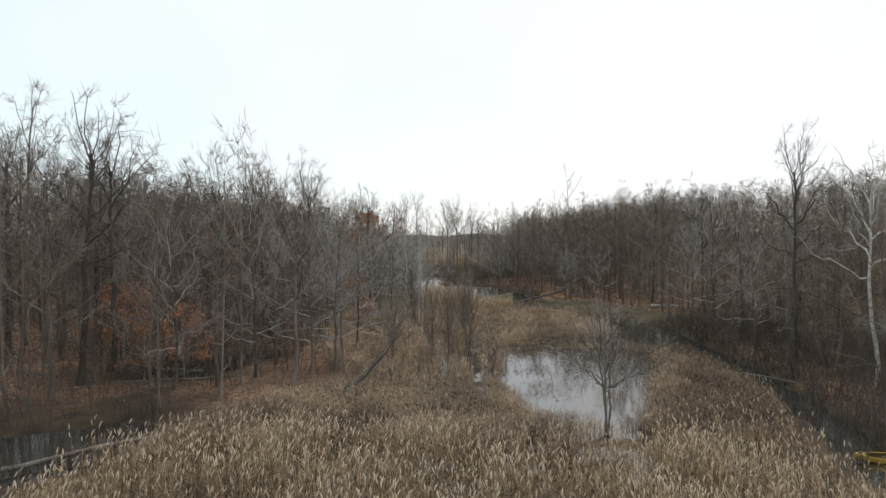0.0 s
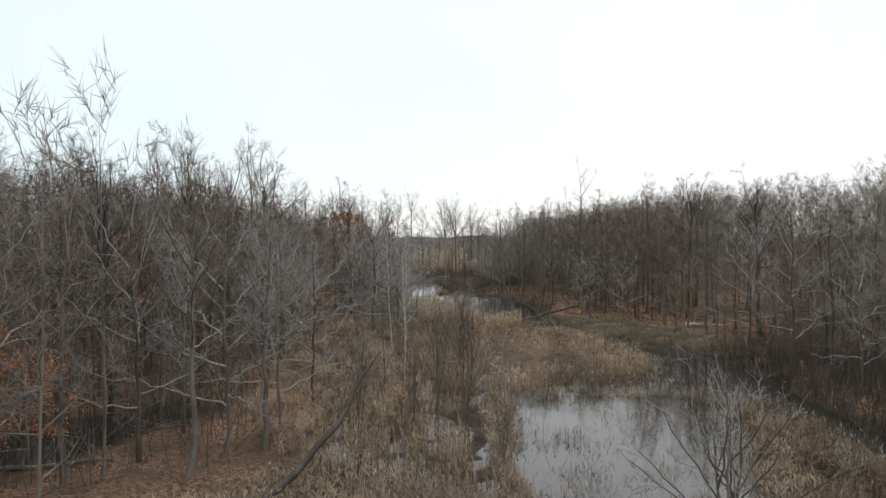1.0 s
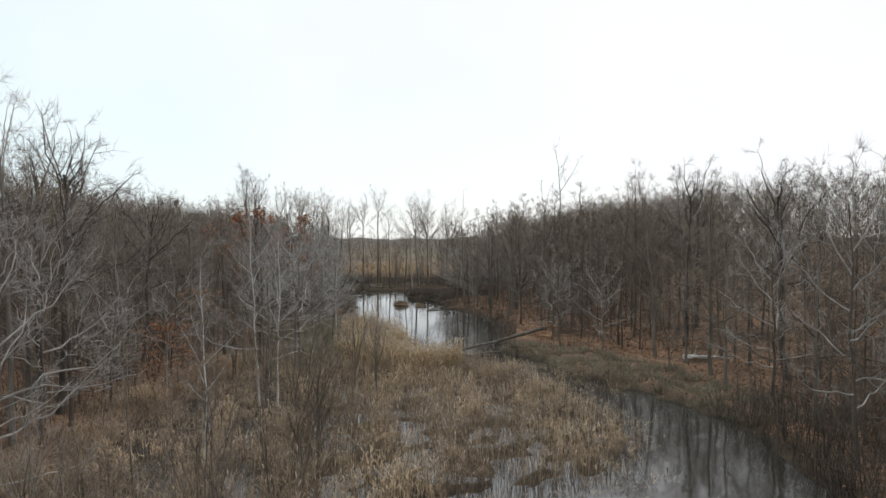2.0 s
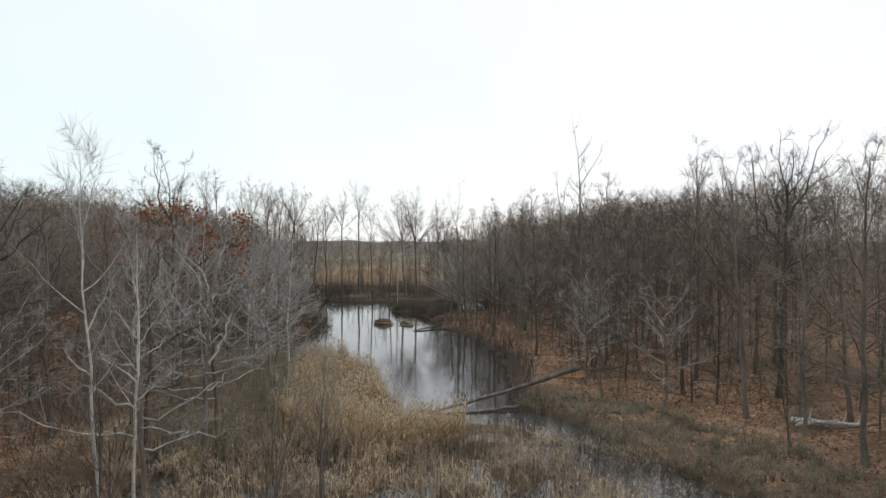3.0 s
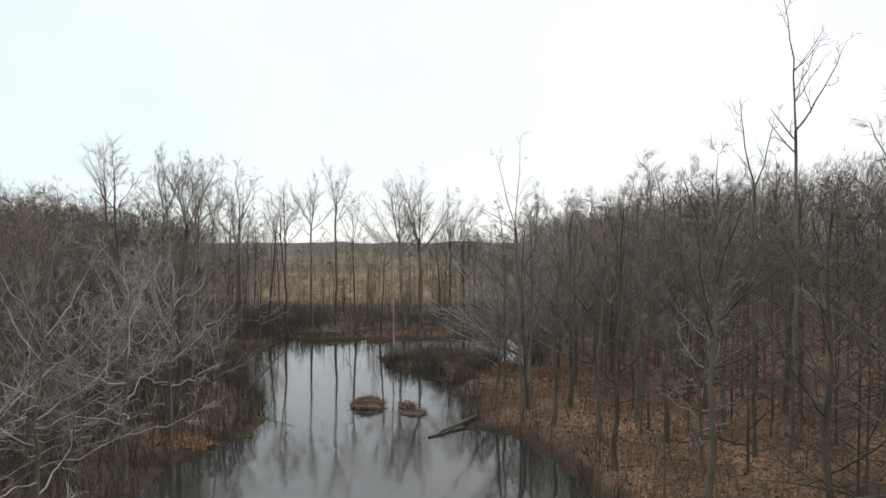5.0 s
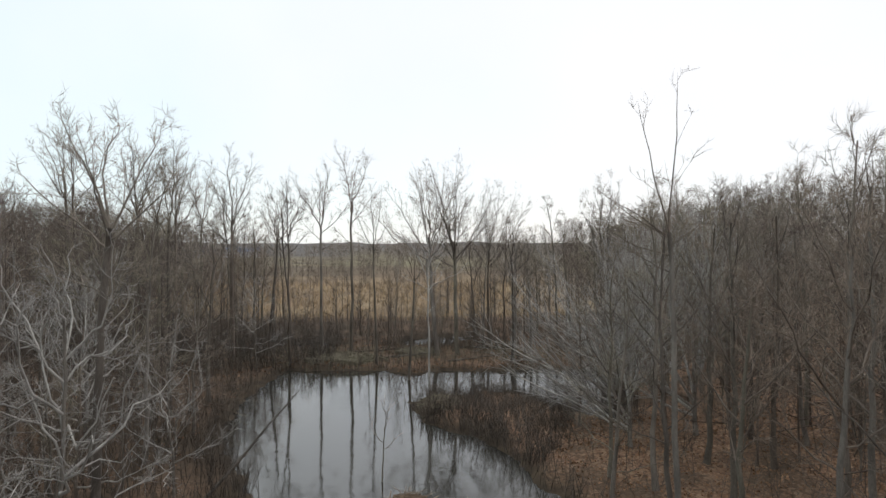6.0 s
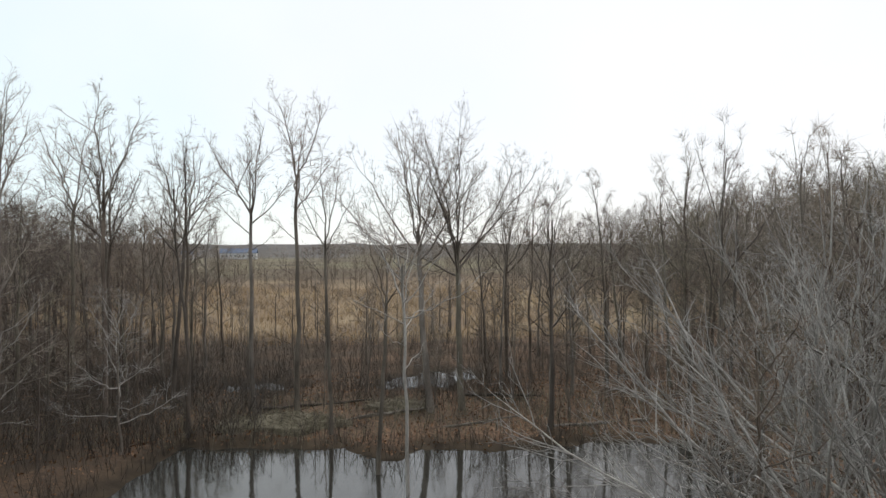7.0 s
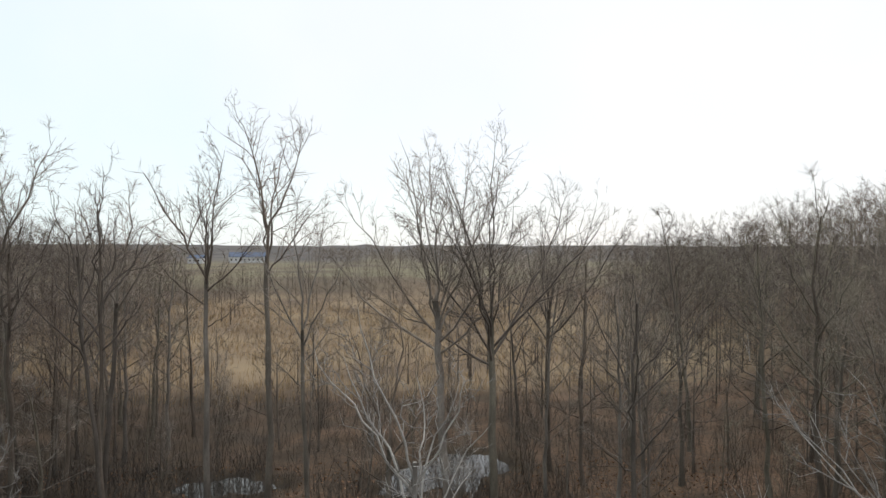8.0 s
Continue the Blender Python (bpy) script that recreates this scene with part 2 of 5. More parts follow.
def tubes(P, R, sides, tip=True):
    """Round tapered rods along polylines P (m, n, 3) with radii R (m, n); tip: they end in a point."""
    m, n, _ = P.shape
    T = unit(np.gradient(P, axis=1))
    mean = unit(P[:, -1] - P[:, 0])
    ref = np.where(np.abs(mean[:, 2:3]) > 0.75, [[1.0, 0, 0]], [[0, 0, 1.0]])[:, None]
    U = unit(np.cross(T, np.broadcast_to(ref, T.shape)))
    W = np.cross(T, U)
    a = np.arange(sides) * 2 * np.pi / sides
    ring = P[:, :, None] + R[:, :, None, None] * (np.cos(a)[:, None] * U[:, :, None] + np.sin(a)[:, None] * W[:, :, None])
    k = np.arange(sides)
    k2 = (k + 1) % sides
    rows = n - 1 if tip else n
    local = []
    for i in range(rows - 1):
        o, p = i * sides, (i + 1) * sides
        local += [np.stack([o + k, p + k, o + k2], 1), np.stack([o + k2, p + k, p + k2], 1)]
    if tip:
        o = (rows - 1) * sides
        local.append(np.stack([o + k, np.full(sides, rows * sides), o + k2], 1))
        V = np.concatenate([ring[:, :-1].reshape(m, -1, 3), P[:, -1:]], 1)
    else:
        o = (n - 1) * sides
        local.append(np.stack([np.full(sides - 2, o), o + k[1:-1], o + k[2:]], 1))
        V = ring.reshape(m, -1, 3)
    local = np.concatenate(local)
    F = local[None] + (np.arange(m) * V.shape[1])[:, None, None]
    return V.reshape(-1, 3), F.reshape(-1, 3)


def sprays(S, D, L, bend, n, g, wob=0.05):
    """Polylines from starts S along D, of length L, that bend upwards (bend > 0) or droop."""
    t = np.linspace(0, 1, n)[None, :, None]
    P = S[:, None] + D[:, None] * (L[:, None, None] * t)
    P[:, :, 2:] += (bend * L)[:, None, None] * t**2
    turn = g.normal(0, 1, (len(S), n, 3)) * (L[:, None, None] * wob)
    turn[:, 0] = 0
    return P + np.cumsum(turn, 1)


def along(P, i, s):
    """The points, ways at share s of the polylines P[i]."""
    n = P.shape[1]
    f = np.clip(s * (n - 1), 0, n - 1.001)
    a = f.astype(int)
    w = (f - a)[:, None]
    p0, p1 = P[i, a], P[i, a + 1]
    return p0 * (1 - w) + p1 * w, unit(p1 - p0)


def aside(D, angle, g, up=0.0):
    """Ways that lean off D by angle (radians) to any side."""
    side = unit(np.cross(D, unit(g.normal(0, 1, D.shape))))
    out = D * np.cos(angle)[:, None] + side * np.sin(angle)[:, None]
    out[:, 2] += up
    return unit(out)


def bare_tree(seed, height, girth, clear, spread, limbs, subs, twigs, rise=(55, 25), bend=0.25, twig=0.0055, lean=0.0, forks=1, leaves=0, twig_len=1.0, cheap=False, leaf_band=(0.0, 1.0), stout=1.0, crook=0.02):
    """A leafless tree: ((trunk verts, tris), (crown verts, tris), (leaf verts, tris)).
    clear: share of the height without limbs; spread: length of the longest limb; rise: limb angle off the vertical, low and high."""
    g = np.random.default_rng(seed)
    n = 5 if cheap else 12
    t = np.linspace(0, 1, n)
    stems, radii = [], []
    for f in range(forks):
        P = np.zeros((n, 3))
        P[:, 2] = height * t * (1 - 0.12 * f)
        out = g.uniform(0, 2 * np.pi)
        k = 0.0 if forks == 1 else g.uniform(0.09, 0.17)
        P[:, 0] += np.cumsum(g.normal(0, 0.0055, n)) * height + lean * height * t**1.3 + np.cos(out) * k * height * np.maximum(t - 0.04, 0)
        P[:, 1] += np.cumsum(g.normal(0, 0.0055, n)) * height + np.sin(out) * k * height * np.maximum(t - 0.04, 0)
        P[0, :2] = g.normal(0, 0.12, 2) * (forks > 1)
        P[0, 2] = -0.25
        R = girth * (0.94 * (1 - t) ** 0.85 + 0.03)
        R[0] *= 1.35
        stems.append(P)
        radii.append(R)
    SP, SR = np.array(stems), np.array(radii)
    trunk = [tubes(SP, SR, 4 if cheap else 7 if girth > 0.1 else 5)]
    # limbs
    m = limbs * forks
    ln = 3 if cheap else 7
    which = np.repeat(np.arange(forks), limbs)
    s = clear + (0.97 - clear) * (np.tile(np.arange(limbs), forks) + g.uniform(0, 1, m)) / limbs
    S, D = along(SP, which, s)
    az = np.tile(np.arange(limbs), forks) * 2.4 + g.uniform(-0.5, 0.5, m) + which * 1.3
    share = (s - clear) / (1 - clear)
    ang = np.radians(rise[0] + (rise[1] - rise[0]) * share + g.normal(0, 8, m))
    LD = np.stack([np.cos(az) * np.sin(ang), np.sin(az) * np.sin(ang), np.cos(ang)], 1)
    LL = spread * (0.42 + 0.58 * np.sin(np.pi * np.clip(0.28 + 0.72 * share, 0, 1)) ** 0.8) * g.uniform(0.6, 1.2, m)
    LP = sprays(S, LD, LL, bend * g.uniform(0.0, 1.2, m), ln, g, crook)
    base = np.array([np.interp(v, t, SR[w]) for v, w in zip(s, which)])
    LR = np.minimum(base * 0.62, (0.012 + 0.009 * LL) * stout)[:, None] * (1 - 0.85 * np.linspace(0, 1, ln)[None])
    limb_mesh = tubes(LP, LR, 3 if cheap else 5)
    # branches
    i = np.repeat(np.arange(m), subs)
    s2 = 0.18 + 0.80 * (np.tile(np.arange(subs), m) + g.uniform(0, 1, m * subs)) / subs
    S2, D2 = along(LP, i, s2)
    B = aside(D2, np.radians(g.uniform(25, 65, len(i))), g, 0.06)
    BL = LL[i] * (0.58 - 0.28 * s2) * g.uniform(0.6, 1.2, len(i))
    bn = 2 if cheap else 4
    BP = sprays(S2, B, BL, bend * 0.5 * g.uniform(-0.5, 1, len(i)), bn, g, crook * 2)
    BR = ((0.006 + 0.0045 * BL) * (stout if not cheap else 1.7))[:, None] * (1 - 0.6 * np.linspace(0, 1, bn)[None])
    crown = [limb_mesh, tubes(BP, BR, 3)]
    # twigs on branches, limb ends and the leader
    j = np.repeat(np.arange(len(i)), twigs)
    S3, D3 = along(BP, j, g.uniform(0.1, 1.0, len(j)))
    j2 = np.repeat(np.arange(m), twigs)
    S4, D4 = along(LP, j2, g.uniform(0.35, 1.0, len(j2)))
    k = 4 if cheap else 16
    S5, D5 = along(SP, np.repeat(np.arange(forks), k), g.uniform(0.7, 0.98, k * forks))
    S3, D3 = np.concatenate([S3, S4, S5]), np.concatenate([D3, D4, D5])
    TD = aside(D3, np.radians(g.uniform(12, 68, len(S3))), g, 0.05)
    TL = g.uniform(0.25, 1.0, len(S3)) * twig_len * (0.5 + 0.045 * height)
    bent = 0 if cheap else len(S3) // 6
    order = g.permutation(len(S3))
    for some, k in ((order[:bent], 3), (order[bent:], 2)):
        if len(some):
            TP = sprays(S3[some], TD[some], TL[some], g.uniform(-0.05, 0.2, len(some)), k, g, 0.05)
            crown.append(tubes(TP, np.full((len(some), k), twig) * np.linspace(1, 0.6, k), 3))
    leaf = None
    if leaves:
        band = np.where((S3[:, 2] > leaf_band[0] * height) & (S3[:, 2] < leaf_band[1] * height))[0]
        q = band[g.integers(0, len(band), leaves)]
        at = S3[q] + TD[q] * (TL[q] * g.uniform(0.2, 1, leaves))[:, None] + g.normal(0, 0.12, (leaves, 3))
        leaf = leaf_quads(at, g, 0.10)
    return join(trunk), (*join(crown), len(crown[0][1])), leaf


def forked_tree(seed, height, girth, clear, limbs, reach, levels=3, rise=(60, 20), ratio=0.68, twigs=4, twig=0.007, lift=0.08, crook=0.03, stout=1.0, forks=1,
                leaves=0, leaf_band=(0.0, 1.0), lean=0.0, twig_len=0.9, spread=(18, 42), even=0.0, kids=3, sway=0.010):
    """A leafless tree whose limbs divide again and again: ((trunk verts, tris), (crown verts, tris), (leaf verts, tris)).
    height: of the stem alone; reach: length of a limb before it divides; levels: how often limbs divide; lift: how far each branch turns up."""
    g = np.random.default_rng(seed)
    n = 10
    t = np.linspace(0, 1, n)
    SP, SR = np.zeros((forks, n, 3)), np.zeros((forks, n))
    for f in range(forks):
        out, k = g.uniform(0, 6.28), 0.0 if forks == 1 else g.uniform(0.07, 0.16)
        SP[f, :, 2] = height * t * (1 - 0.1 * f)
        SP[f, :, 0] = np.cumsum(g.normal(0, sway, n)) * height + (lean + np.cos(out) * k) * height * t
        SP[f, :, 1] = np.cumsum(g.normal(0, sway, n)) * height + np.sin(out) * k * height * t
        SP[f, 0] = (*(g.normal(0, 0.1, 2) * (forks > 1)), -0.25)
        SR[f] = girth * (1 - 0.62 * t)
        SR[f, 0] *= 1.35
    trunk = [tubes(SP, SR, 7 if girth > 0.1 else 5, False)]
    m = limbs * forks
    which = np.repeat(np.arange(forks), limbs)
    s = clear + (1 - clear) * (np.tile(np.arange(limbs), forks) + g.uniform(0.2, 1, m)) / limbs
    S, _ = along(SP, which, s)
    share = (s - clear) / (1 - clear)
    az = np.tile(np.arange(limbs), forks) * 2.4 + g.uniform(-0.6, 0.6, m) + which * 1.3
    ang = np.radians(rise[0] + (rise[1] - rise[0]) * share + g.normal(0, 7, m))
    D = np.stack([np.cos(az) * np.sin(ang), np.sin(az) * np.sin(ang), np.cos(ang)], 1)
    L = reach * g.uniform(0.7, 1.2, m) * (1 - (1 - even) * 0.45 * np.abs(share - 0.45) / 0.55)
    R = np.minimum(np.interp(s, t, SR[0]) * 0.7, (0.016 + 0.013 * L) * stout)
    crown, ends = [], []
    for level in range(levels + 1):
        k = (6, 5, 4, 3, 3)[level]
        last = level == levels
        P = sprays(S, D, L, lift * g.uniform(0.2, 1.6, len(S)), k, g, crook)
        tail = np.maximum(R * (0.30 if last else 0.62), 0.004)
        RR = R[:, None] + (tail - R)[:, None] * np.linspace(0, 1, k)[None]
        crown.append(tubes(P, RR, (5, 4, 3, 3, 3)[level], last))
        ends.append(P)
        if last:
            break
        # children: one goes on, one forks off at the end, the others leave from along the way
        q = np.repeat(np.arange(len(S)), kids)
        role = np.tile(np.arange(kids), len(S))
        at = np.where(role < 2, 1.0, g.uniform(0.3, 0.85, len(q)))
        S2, D2 = along(P, q, np.minimum(at, 0.999))
        off = np.radians(np.where(role == 0, g.uniform(4, 16, len(q)), g.uniform(spread[0], spread[1], len(q))))
        D = aside(D2, off, g, lift * 0.6)
        L = L[q] * ratio * g.uniform(0.65, 1.2, len(q)) * np.where(role == 0, 1.05, 0.9)
        R = np.maximum(np.where(role == 0, tail[q], tail[q] * 0.8), 0.005)
        S = S2
    # twigs
    S3, D3 = [], []
    for P, c in ((ends[-1], twigs), (ends[-2], max(twigs // 2, 1))):
        q = np.repeat(np.arange(len(P)), c)
        a, d = along(P, q, g.uniform(0.15, 0.98, len(q)))
        S3.append(a)
        D3.append(d)
    S3, D3 = np.concatenate(S3), np.concatenate(D3)
    TD = aside(D3, np.radians(g.uniform(15, 55, len(S3))), g, 0.04)
    TL = g.uniform(0.25, 1.0, len(S3)) * twig_len
    TP = sprays(S3, TD, TL, g.uniform(-0.05, 0.15, len(S3)), 2, g, 0.05)
    crown.append(tubes(TP, np.full((len(S3), 2), twig), 3))
    leaf = None
    if leaves:
        top = S3[:, 2].max()
        band = np.where((S3[:, 2] > leaf_band[0] * top) & (S3[:, 2] < leaf_band[1] * top))[0]
        q = band[g.integers(0, len(band), leaves)]
        leaf = leaf_quads(S3[q] + TD[q] * (TL[q] * g.uniform(0.2, 1, leaves))[:, None] + g.normal(0, 0.12, (leaves, 3)), g, 0.135)
    return join(trunk), (*join(crown), len(crown[0][1])), leaf


def crown_limbs(seed, n, clear, length, low, high, top=0.35):
    """Limbs for limbed_tree all round a stem: longest at mid-crown, wide below (low, degrees off the vertical) and steep on top (high)."""
    g, out = np.random.default_rng(seed), []
    for k in range(n):
        u = (k + g.uniform(0.1, 0.9)) / n
        out.append((clear + (0.98 - clear) * u, 137.5 * k + g.uniform(-30, 30), low + (high - low) * u + g.normal(0, 5), length * (1 - (1 - top) * abs(u - 0.3) / 0.7) * g.uniform(0.75, 1.15)))
    return out


def limbed_tree(seed, height, girth, limbs, lift=0.22, crook=0.035, side=1.3, fine=5, twigs=3, twig=0.008, twig_len=0.6, forks=1, splay=0.1, lean=0.0, sway=0.007,
                stout=1.0, slim=0.45, share=0.42, open_=(24, 50), leaves=0, leaf_band=(0.0, 1.0), leaf_size=0.13):
    """A leafless tree whose stem carries the limbs named: (share of the height, azimuth, degrees off the vertical, length); each limb bears branches, sprays and twigs.
    Returns ((trunk verts, tris), (crown verts, tris, limb tris), (leaf verts, tris))."""
    g = np.random.default_rng(seed)
    n = 11
    t = np.linspace(0, 1, n)
    SP, SR = np.zeros((forks, n, 3)), np.zeros((forks, n))
    for f in range(forks):
        out, k = g.uniform(0, 6.28) if forks > 2 else 0.6 + f * 3.14, 0.0 if forks == 1 else splay * g.uniform(0.7, 1.2)
        SP[f, :, 2] = height * t * (1 - 0.07 * f)
        SP[f, :, 0] = np.cumsum(g.normal(0, sway, n)) * height + (lean + np.cos(out) * k) * height * t
        SP[f, :, 1] = np.cumsum(g.normal(0, sway, n)) * height + np.sin(out) * k * height * t
        SP[f, 0] = (*(g.normal(0, 0.1, 2) * (forks > 1)), -0.25)
        SR[f] = girth * (1 - (1 - slim) * t)
        SR[f, 0] *= 1.35
    trunk = [tubes(SP, SR, 7 if girth > 0.1 else 5, False)]
    m = len(limbs) * forks
    which = np.repeat(np.arange(forks), len(limbs))
    s, az, off, L = np.tile(np.array(limbs, float), (forks, 1)).T
    az, off = np.radians(az + which * 77), np.radians(off)
    S, _ = along(SP, which, s)
    D = np.stack([np.cos(az) * np.sin(off), np.sin(az) * np.sin(off), np.cos(off)], 1)
    LP = sprays(S, D, L, lift * g.uniform(0.5, 1.3, m), 9, g, crook * 0.6)
    base = np.minimum(np.interp(s, t, SR[0]) * 0.78, (0.012 + 0.0075 * L) * stout)
    tail = np.maximum(0.009, base * 0.12)
    u = np.linspace(0, 1, 9)[None]
    LR = base[:, None] * (1 - u) ** 0.9 + tail[:, None] * u
    crown = [tubes(LP, LR, 5)]
    # branches along the limbs
    q = np.repeat(np.arange(m), np.maximum((L * side).astype(int), 3))
    s2 = g.uniform(0.12, 0.97, len(q))
    S2, D2 = along(LP, q, s2)
    B = aside(D2, np.radians(g.uniform(*open_, len(q))), g, 0.05)
    BL = np.maximum(L[q] * (0.17 + share * (1 - s2)) * g.uniform(0.5, 1.25, len(q)), 0.6)
    BP = sprays(S2, B, BL, lift * g.uniform(0.0, 1.0, len(q)), 5, g, crook * 1.1)
    r2 = np.minimum((0.006 + 0.0055 * BL) * stout, 0.6 * (base[q] * (1 - s2) ** 0.9 + tail[q] * s2) + 0.004)
    crown.append(tubes(BP, r2[:, None] * np.linspace(1, 0.4, 5)[None], 4))
    # sprays on the branches
    j = np.repeat(np.arange(len(q)), fine)
    s3 = g.uniform(0.2, 1.0, len(j))
    S3, D3 = along(BP, j, s3)
    C = aside(D3, np.radians(g.uniform(24, 62, len(j))), g, 0.03)
    CL = np.maximum(BL[j] * (0.5 - 0.25 * s3) * g.uniform(0.6, 1.3, len(j)), 0.3)
    CP = sprays(S3, C, CL, lift * g.uniform(-0.2, 0.6, len(j)), 3, g, crook * 1.6)
    r3 = np.minimum(twig * 1.3 + 0.002 * CL, r2[j])
    crown.append(tubes(CP, r3[:, None] * np.array([[1, 0.8, 0.5]]), 3))
    # twigs
    i = np.repeat(np.arange(len(j)), twigs)
    S4, D4 = along(CP, i, g.uniform(0.15, 0.98, len(i)))
    TD = aside(D4, np.radians(g.uniform(22, 65, len(i))), g, 0.02)
    TL = g.uniform(0.3, 1.0, len(i)) * twig_len
    crown.append(tubes(sprays(S4, TD, TL, g.uniform(-0.05, 0.15, len(i)), 2, g, 0.05), np.full((len(i), 2), twig), 3))
    leaf = None
    if leaves:
        top = S4[:, 2].max()
        band = np.where((S4[:, 2] > leaf_band[0] * top) & (S4[:, 2] < leaf_band[1] * top))[0]
        k = band[g.integers(0, len(band), leaves)]
        leaf = leaf_quads(S4[k] + TD[k] * (TL[k] * g.uniform(0.2, 1, leaves))[:, None] + g.normal(0, 0.12, (leaves, 3)), g, leaf_size)
    return join(trunk), (*join(crown), len(crown[0][1])), leaf


def leaf_quads(at, g, size):
    """Small folded leaves: two triangles each, creased along the midrib."""
    k = len(at)
    a = unit(g.normal(0, 1, (k, 3)))
    b = unit(np.cross(a, g.normal(0, 1, (k, 3))))
    c = np.cross(a, b)
    s = (size * g.uniform(0.6, 1.3, k))[:, None]
    V = np.stack([at - a * s, at + b * s * 0.55 + c * s * 0.2, at + a * s, at - b * s * 0.55 + c * s * 0.2], 1).reshape(-1, 3)
    o = np.arange(k)[:, None] * 4
    F = np.concatenate([o + [[0, 1, 2]], o + [[0, 2, 3]]])
    return V, F


def part(name, data, mat, parent, label=""):
    """One mesh object under a thing. data: (verts, tris) or a bmesh."""
    if isinstance(data, tuple):
        me = tri_mesh(name, data[0], data[1], [mat], smooth=True)
    else:
        me = bpy.data.meshes.new(name)
        data.to_mesh(me)
        data.free()
        me.materials.append(mat)
    ob = new(name, me)
    ob.parent = parent
    if label:
        ob["label"] = label
    return ob


# ---- plan of the valley ----
POND = np.array([(2.5, 187), (0.5, 174), (2.2, 161), (5.0, 155), (6.5, 145), (2.5, 138), (3.0, 127), (4.5, 120.5), (7.5, 119.5), (10.3, 118.3), (11.9, 112), (13.2, 106), (14, 100.5), (18, 98.5), (22, 102), (24.3, 117), (25, 122), (24, 134), (22.3, 142), (19.7, 143.5), (20.9, 150), (20, 157), (18.2, 162.5), (15, 166), (14.3, 172.5), (17.5, 174.2), (23.3, 176), (26.5, 170), (29, 164.5), (33.4, 178), (36, 184), (28.5, 186), (22.5, 184.6), (17.8, 185.6), (15.3, 183.2), (12.2, 186)], float)
CREEK = np.array([(14.5, 101.5), (21.5, 96.5), (22.2, 87), (23.4, 80), (24.4, 73), (20.5, 67.5), (15, 66), (16, 62), (22, 61.5), (25.4, 59.7), (26.5, 53), (25.5, 45.5), (22.9, 37.7), (20.2, 29.5), (20.2, 12), (24, 12), (23.8, 33.6), (26.1, 41), (28, 48.8), (29, 57), (30, 64), (31.5, 72), (31.6, 77), (29.6, 83), (26.2, 90), (24.4, 98.2), (21.5, 102)], float)
SLOUGH = np.array([(8, 57), (9.5, 63), (15.5, 64.2), (22, 63.5), (24.3, 60), (22.3, 53), (18.5, 45), (13.8, 36.6), (9.2, 36.2), (7, 40), (6.7, 46)], float)
LEFTPOOL = np.array([(-30, 35.5), (-20, 39), (-17, 39.4), (-14.5, 41.5), (-12, 40), (-12.6, 36), (-13.2, 33), (-16, 31.5), (-30, 27)], float)
BACKWATER = np.array([(-18, 51), (-13.7, 51.8), (-11, 58), (-9, 60.5), (-12, 61.5), (-18, 55)], float)
PUDDLE = np.array([(14.5, 203), (15.2, 207), (17.5, 208), (19, 211), (23, 210.5), (24, 207), (21.5, 205.5), (20.5, 202.6), (18.5, 203.8), (16.5, 202.2)], float)
PUDDLE2 = np.array([(0, 203.5), (1, 206), (5, 206.5), (7.5, 204.5), (5, 203)], float)
POOLS = [POND, CREEK, SLOUGH, LEFTPOOL, BACKWATER, PUDDLE, PUDDLE2]
MARSH = np.array([(-14, 8), (-13, 28), (-11.5, 38), (-7, 45.5), (-2.5, 49), (-2, 60), (-4, 68), (-5, 76), (-3, 86), (0, 96), (3, 108), (3.5, 116), (5.5, 119.5), (9.5, 118.5), (12.3, 110), (14, 101), (18, 98), (24, 92), (25, 75), (22, 64), (26, 59), (25.5, 46), (19, 28), (18, 8)], float)


def inside(poly, X, Y):
    """Signed distance to a polygon's edge, positive inside."""
    best, odd = np.full(X.shape, 1e9), np.zeros(X.shape, bool)
    for (x0, y0), (x1, y1) in zip(poly, np.roll(poly, -1, 0)):
        dx, dy = x1 - x0, y1 - y0
        s = np.clip(((X - x0) * dx + (Y - y0) * dy) / (dx * dx + dy * dy), 0, 1)
        best = np.minimum(best, np.hypot(X - x0 - s * dx, Y - y0 - s * dy))
        cross = ((y0 > Y) != (y1 > Y)) & (X < dx * (Y - y0) / (dy if dy else 1e-9) + x0)
        odd ^= cross
    return np.where(odd, best, -best)


def ripple(X, Y, size, seed):
    """Smooth value noise, about -1 to 1."""
    g = np.random.default_rng(seed)
    out = np.zeros(np.shape(X))
    for k in range(7):
        a, f, p = g.uniform(0, 2 * np.pi), g.uniform(0.6, 1.9) * 2 * np.pi / size, g.uniform(0, 6.28)
        out = out + np.sin((X * np.cos(a) + Y * np.sin(a)) * f + p + 1.7 * np.sin((X * np.sin(a) - Y * np.cos(a)) * f * 0.6 + p))
    return out / 4.0


def step(v):
    v = np.clip(v, 0, 1)
    return v * v * (3 - 2 * v)


LEFT_Y, LEFT_X = [8, 40, 45, 49, 60, 75, 90, 105, 120, 140, 160, 180, 190], [-22, -21, -13, -5, -6, -6, -4, -1, 2, 2, 0, -0.5, 1]
RIGHT_Y, RIGHT_X = [8, 35, 45, 57, 75, 85, 95, 103, 112, 122, 134, 143, 150, 157, 165, 185], [26, 27, 30, 32, 35, 35, 33, 27.5, 27, 27, 26, 24.5, 23.5, 22.5, 26, 37]


def water_at(X, Y):
    wob = 0.5 * ripple(X, Y, 3.5, 3)
    return np.max([inside(p, X, Y) for p in POOLS], 0) + wob


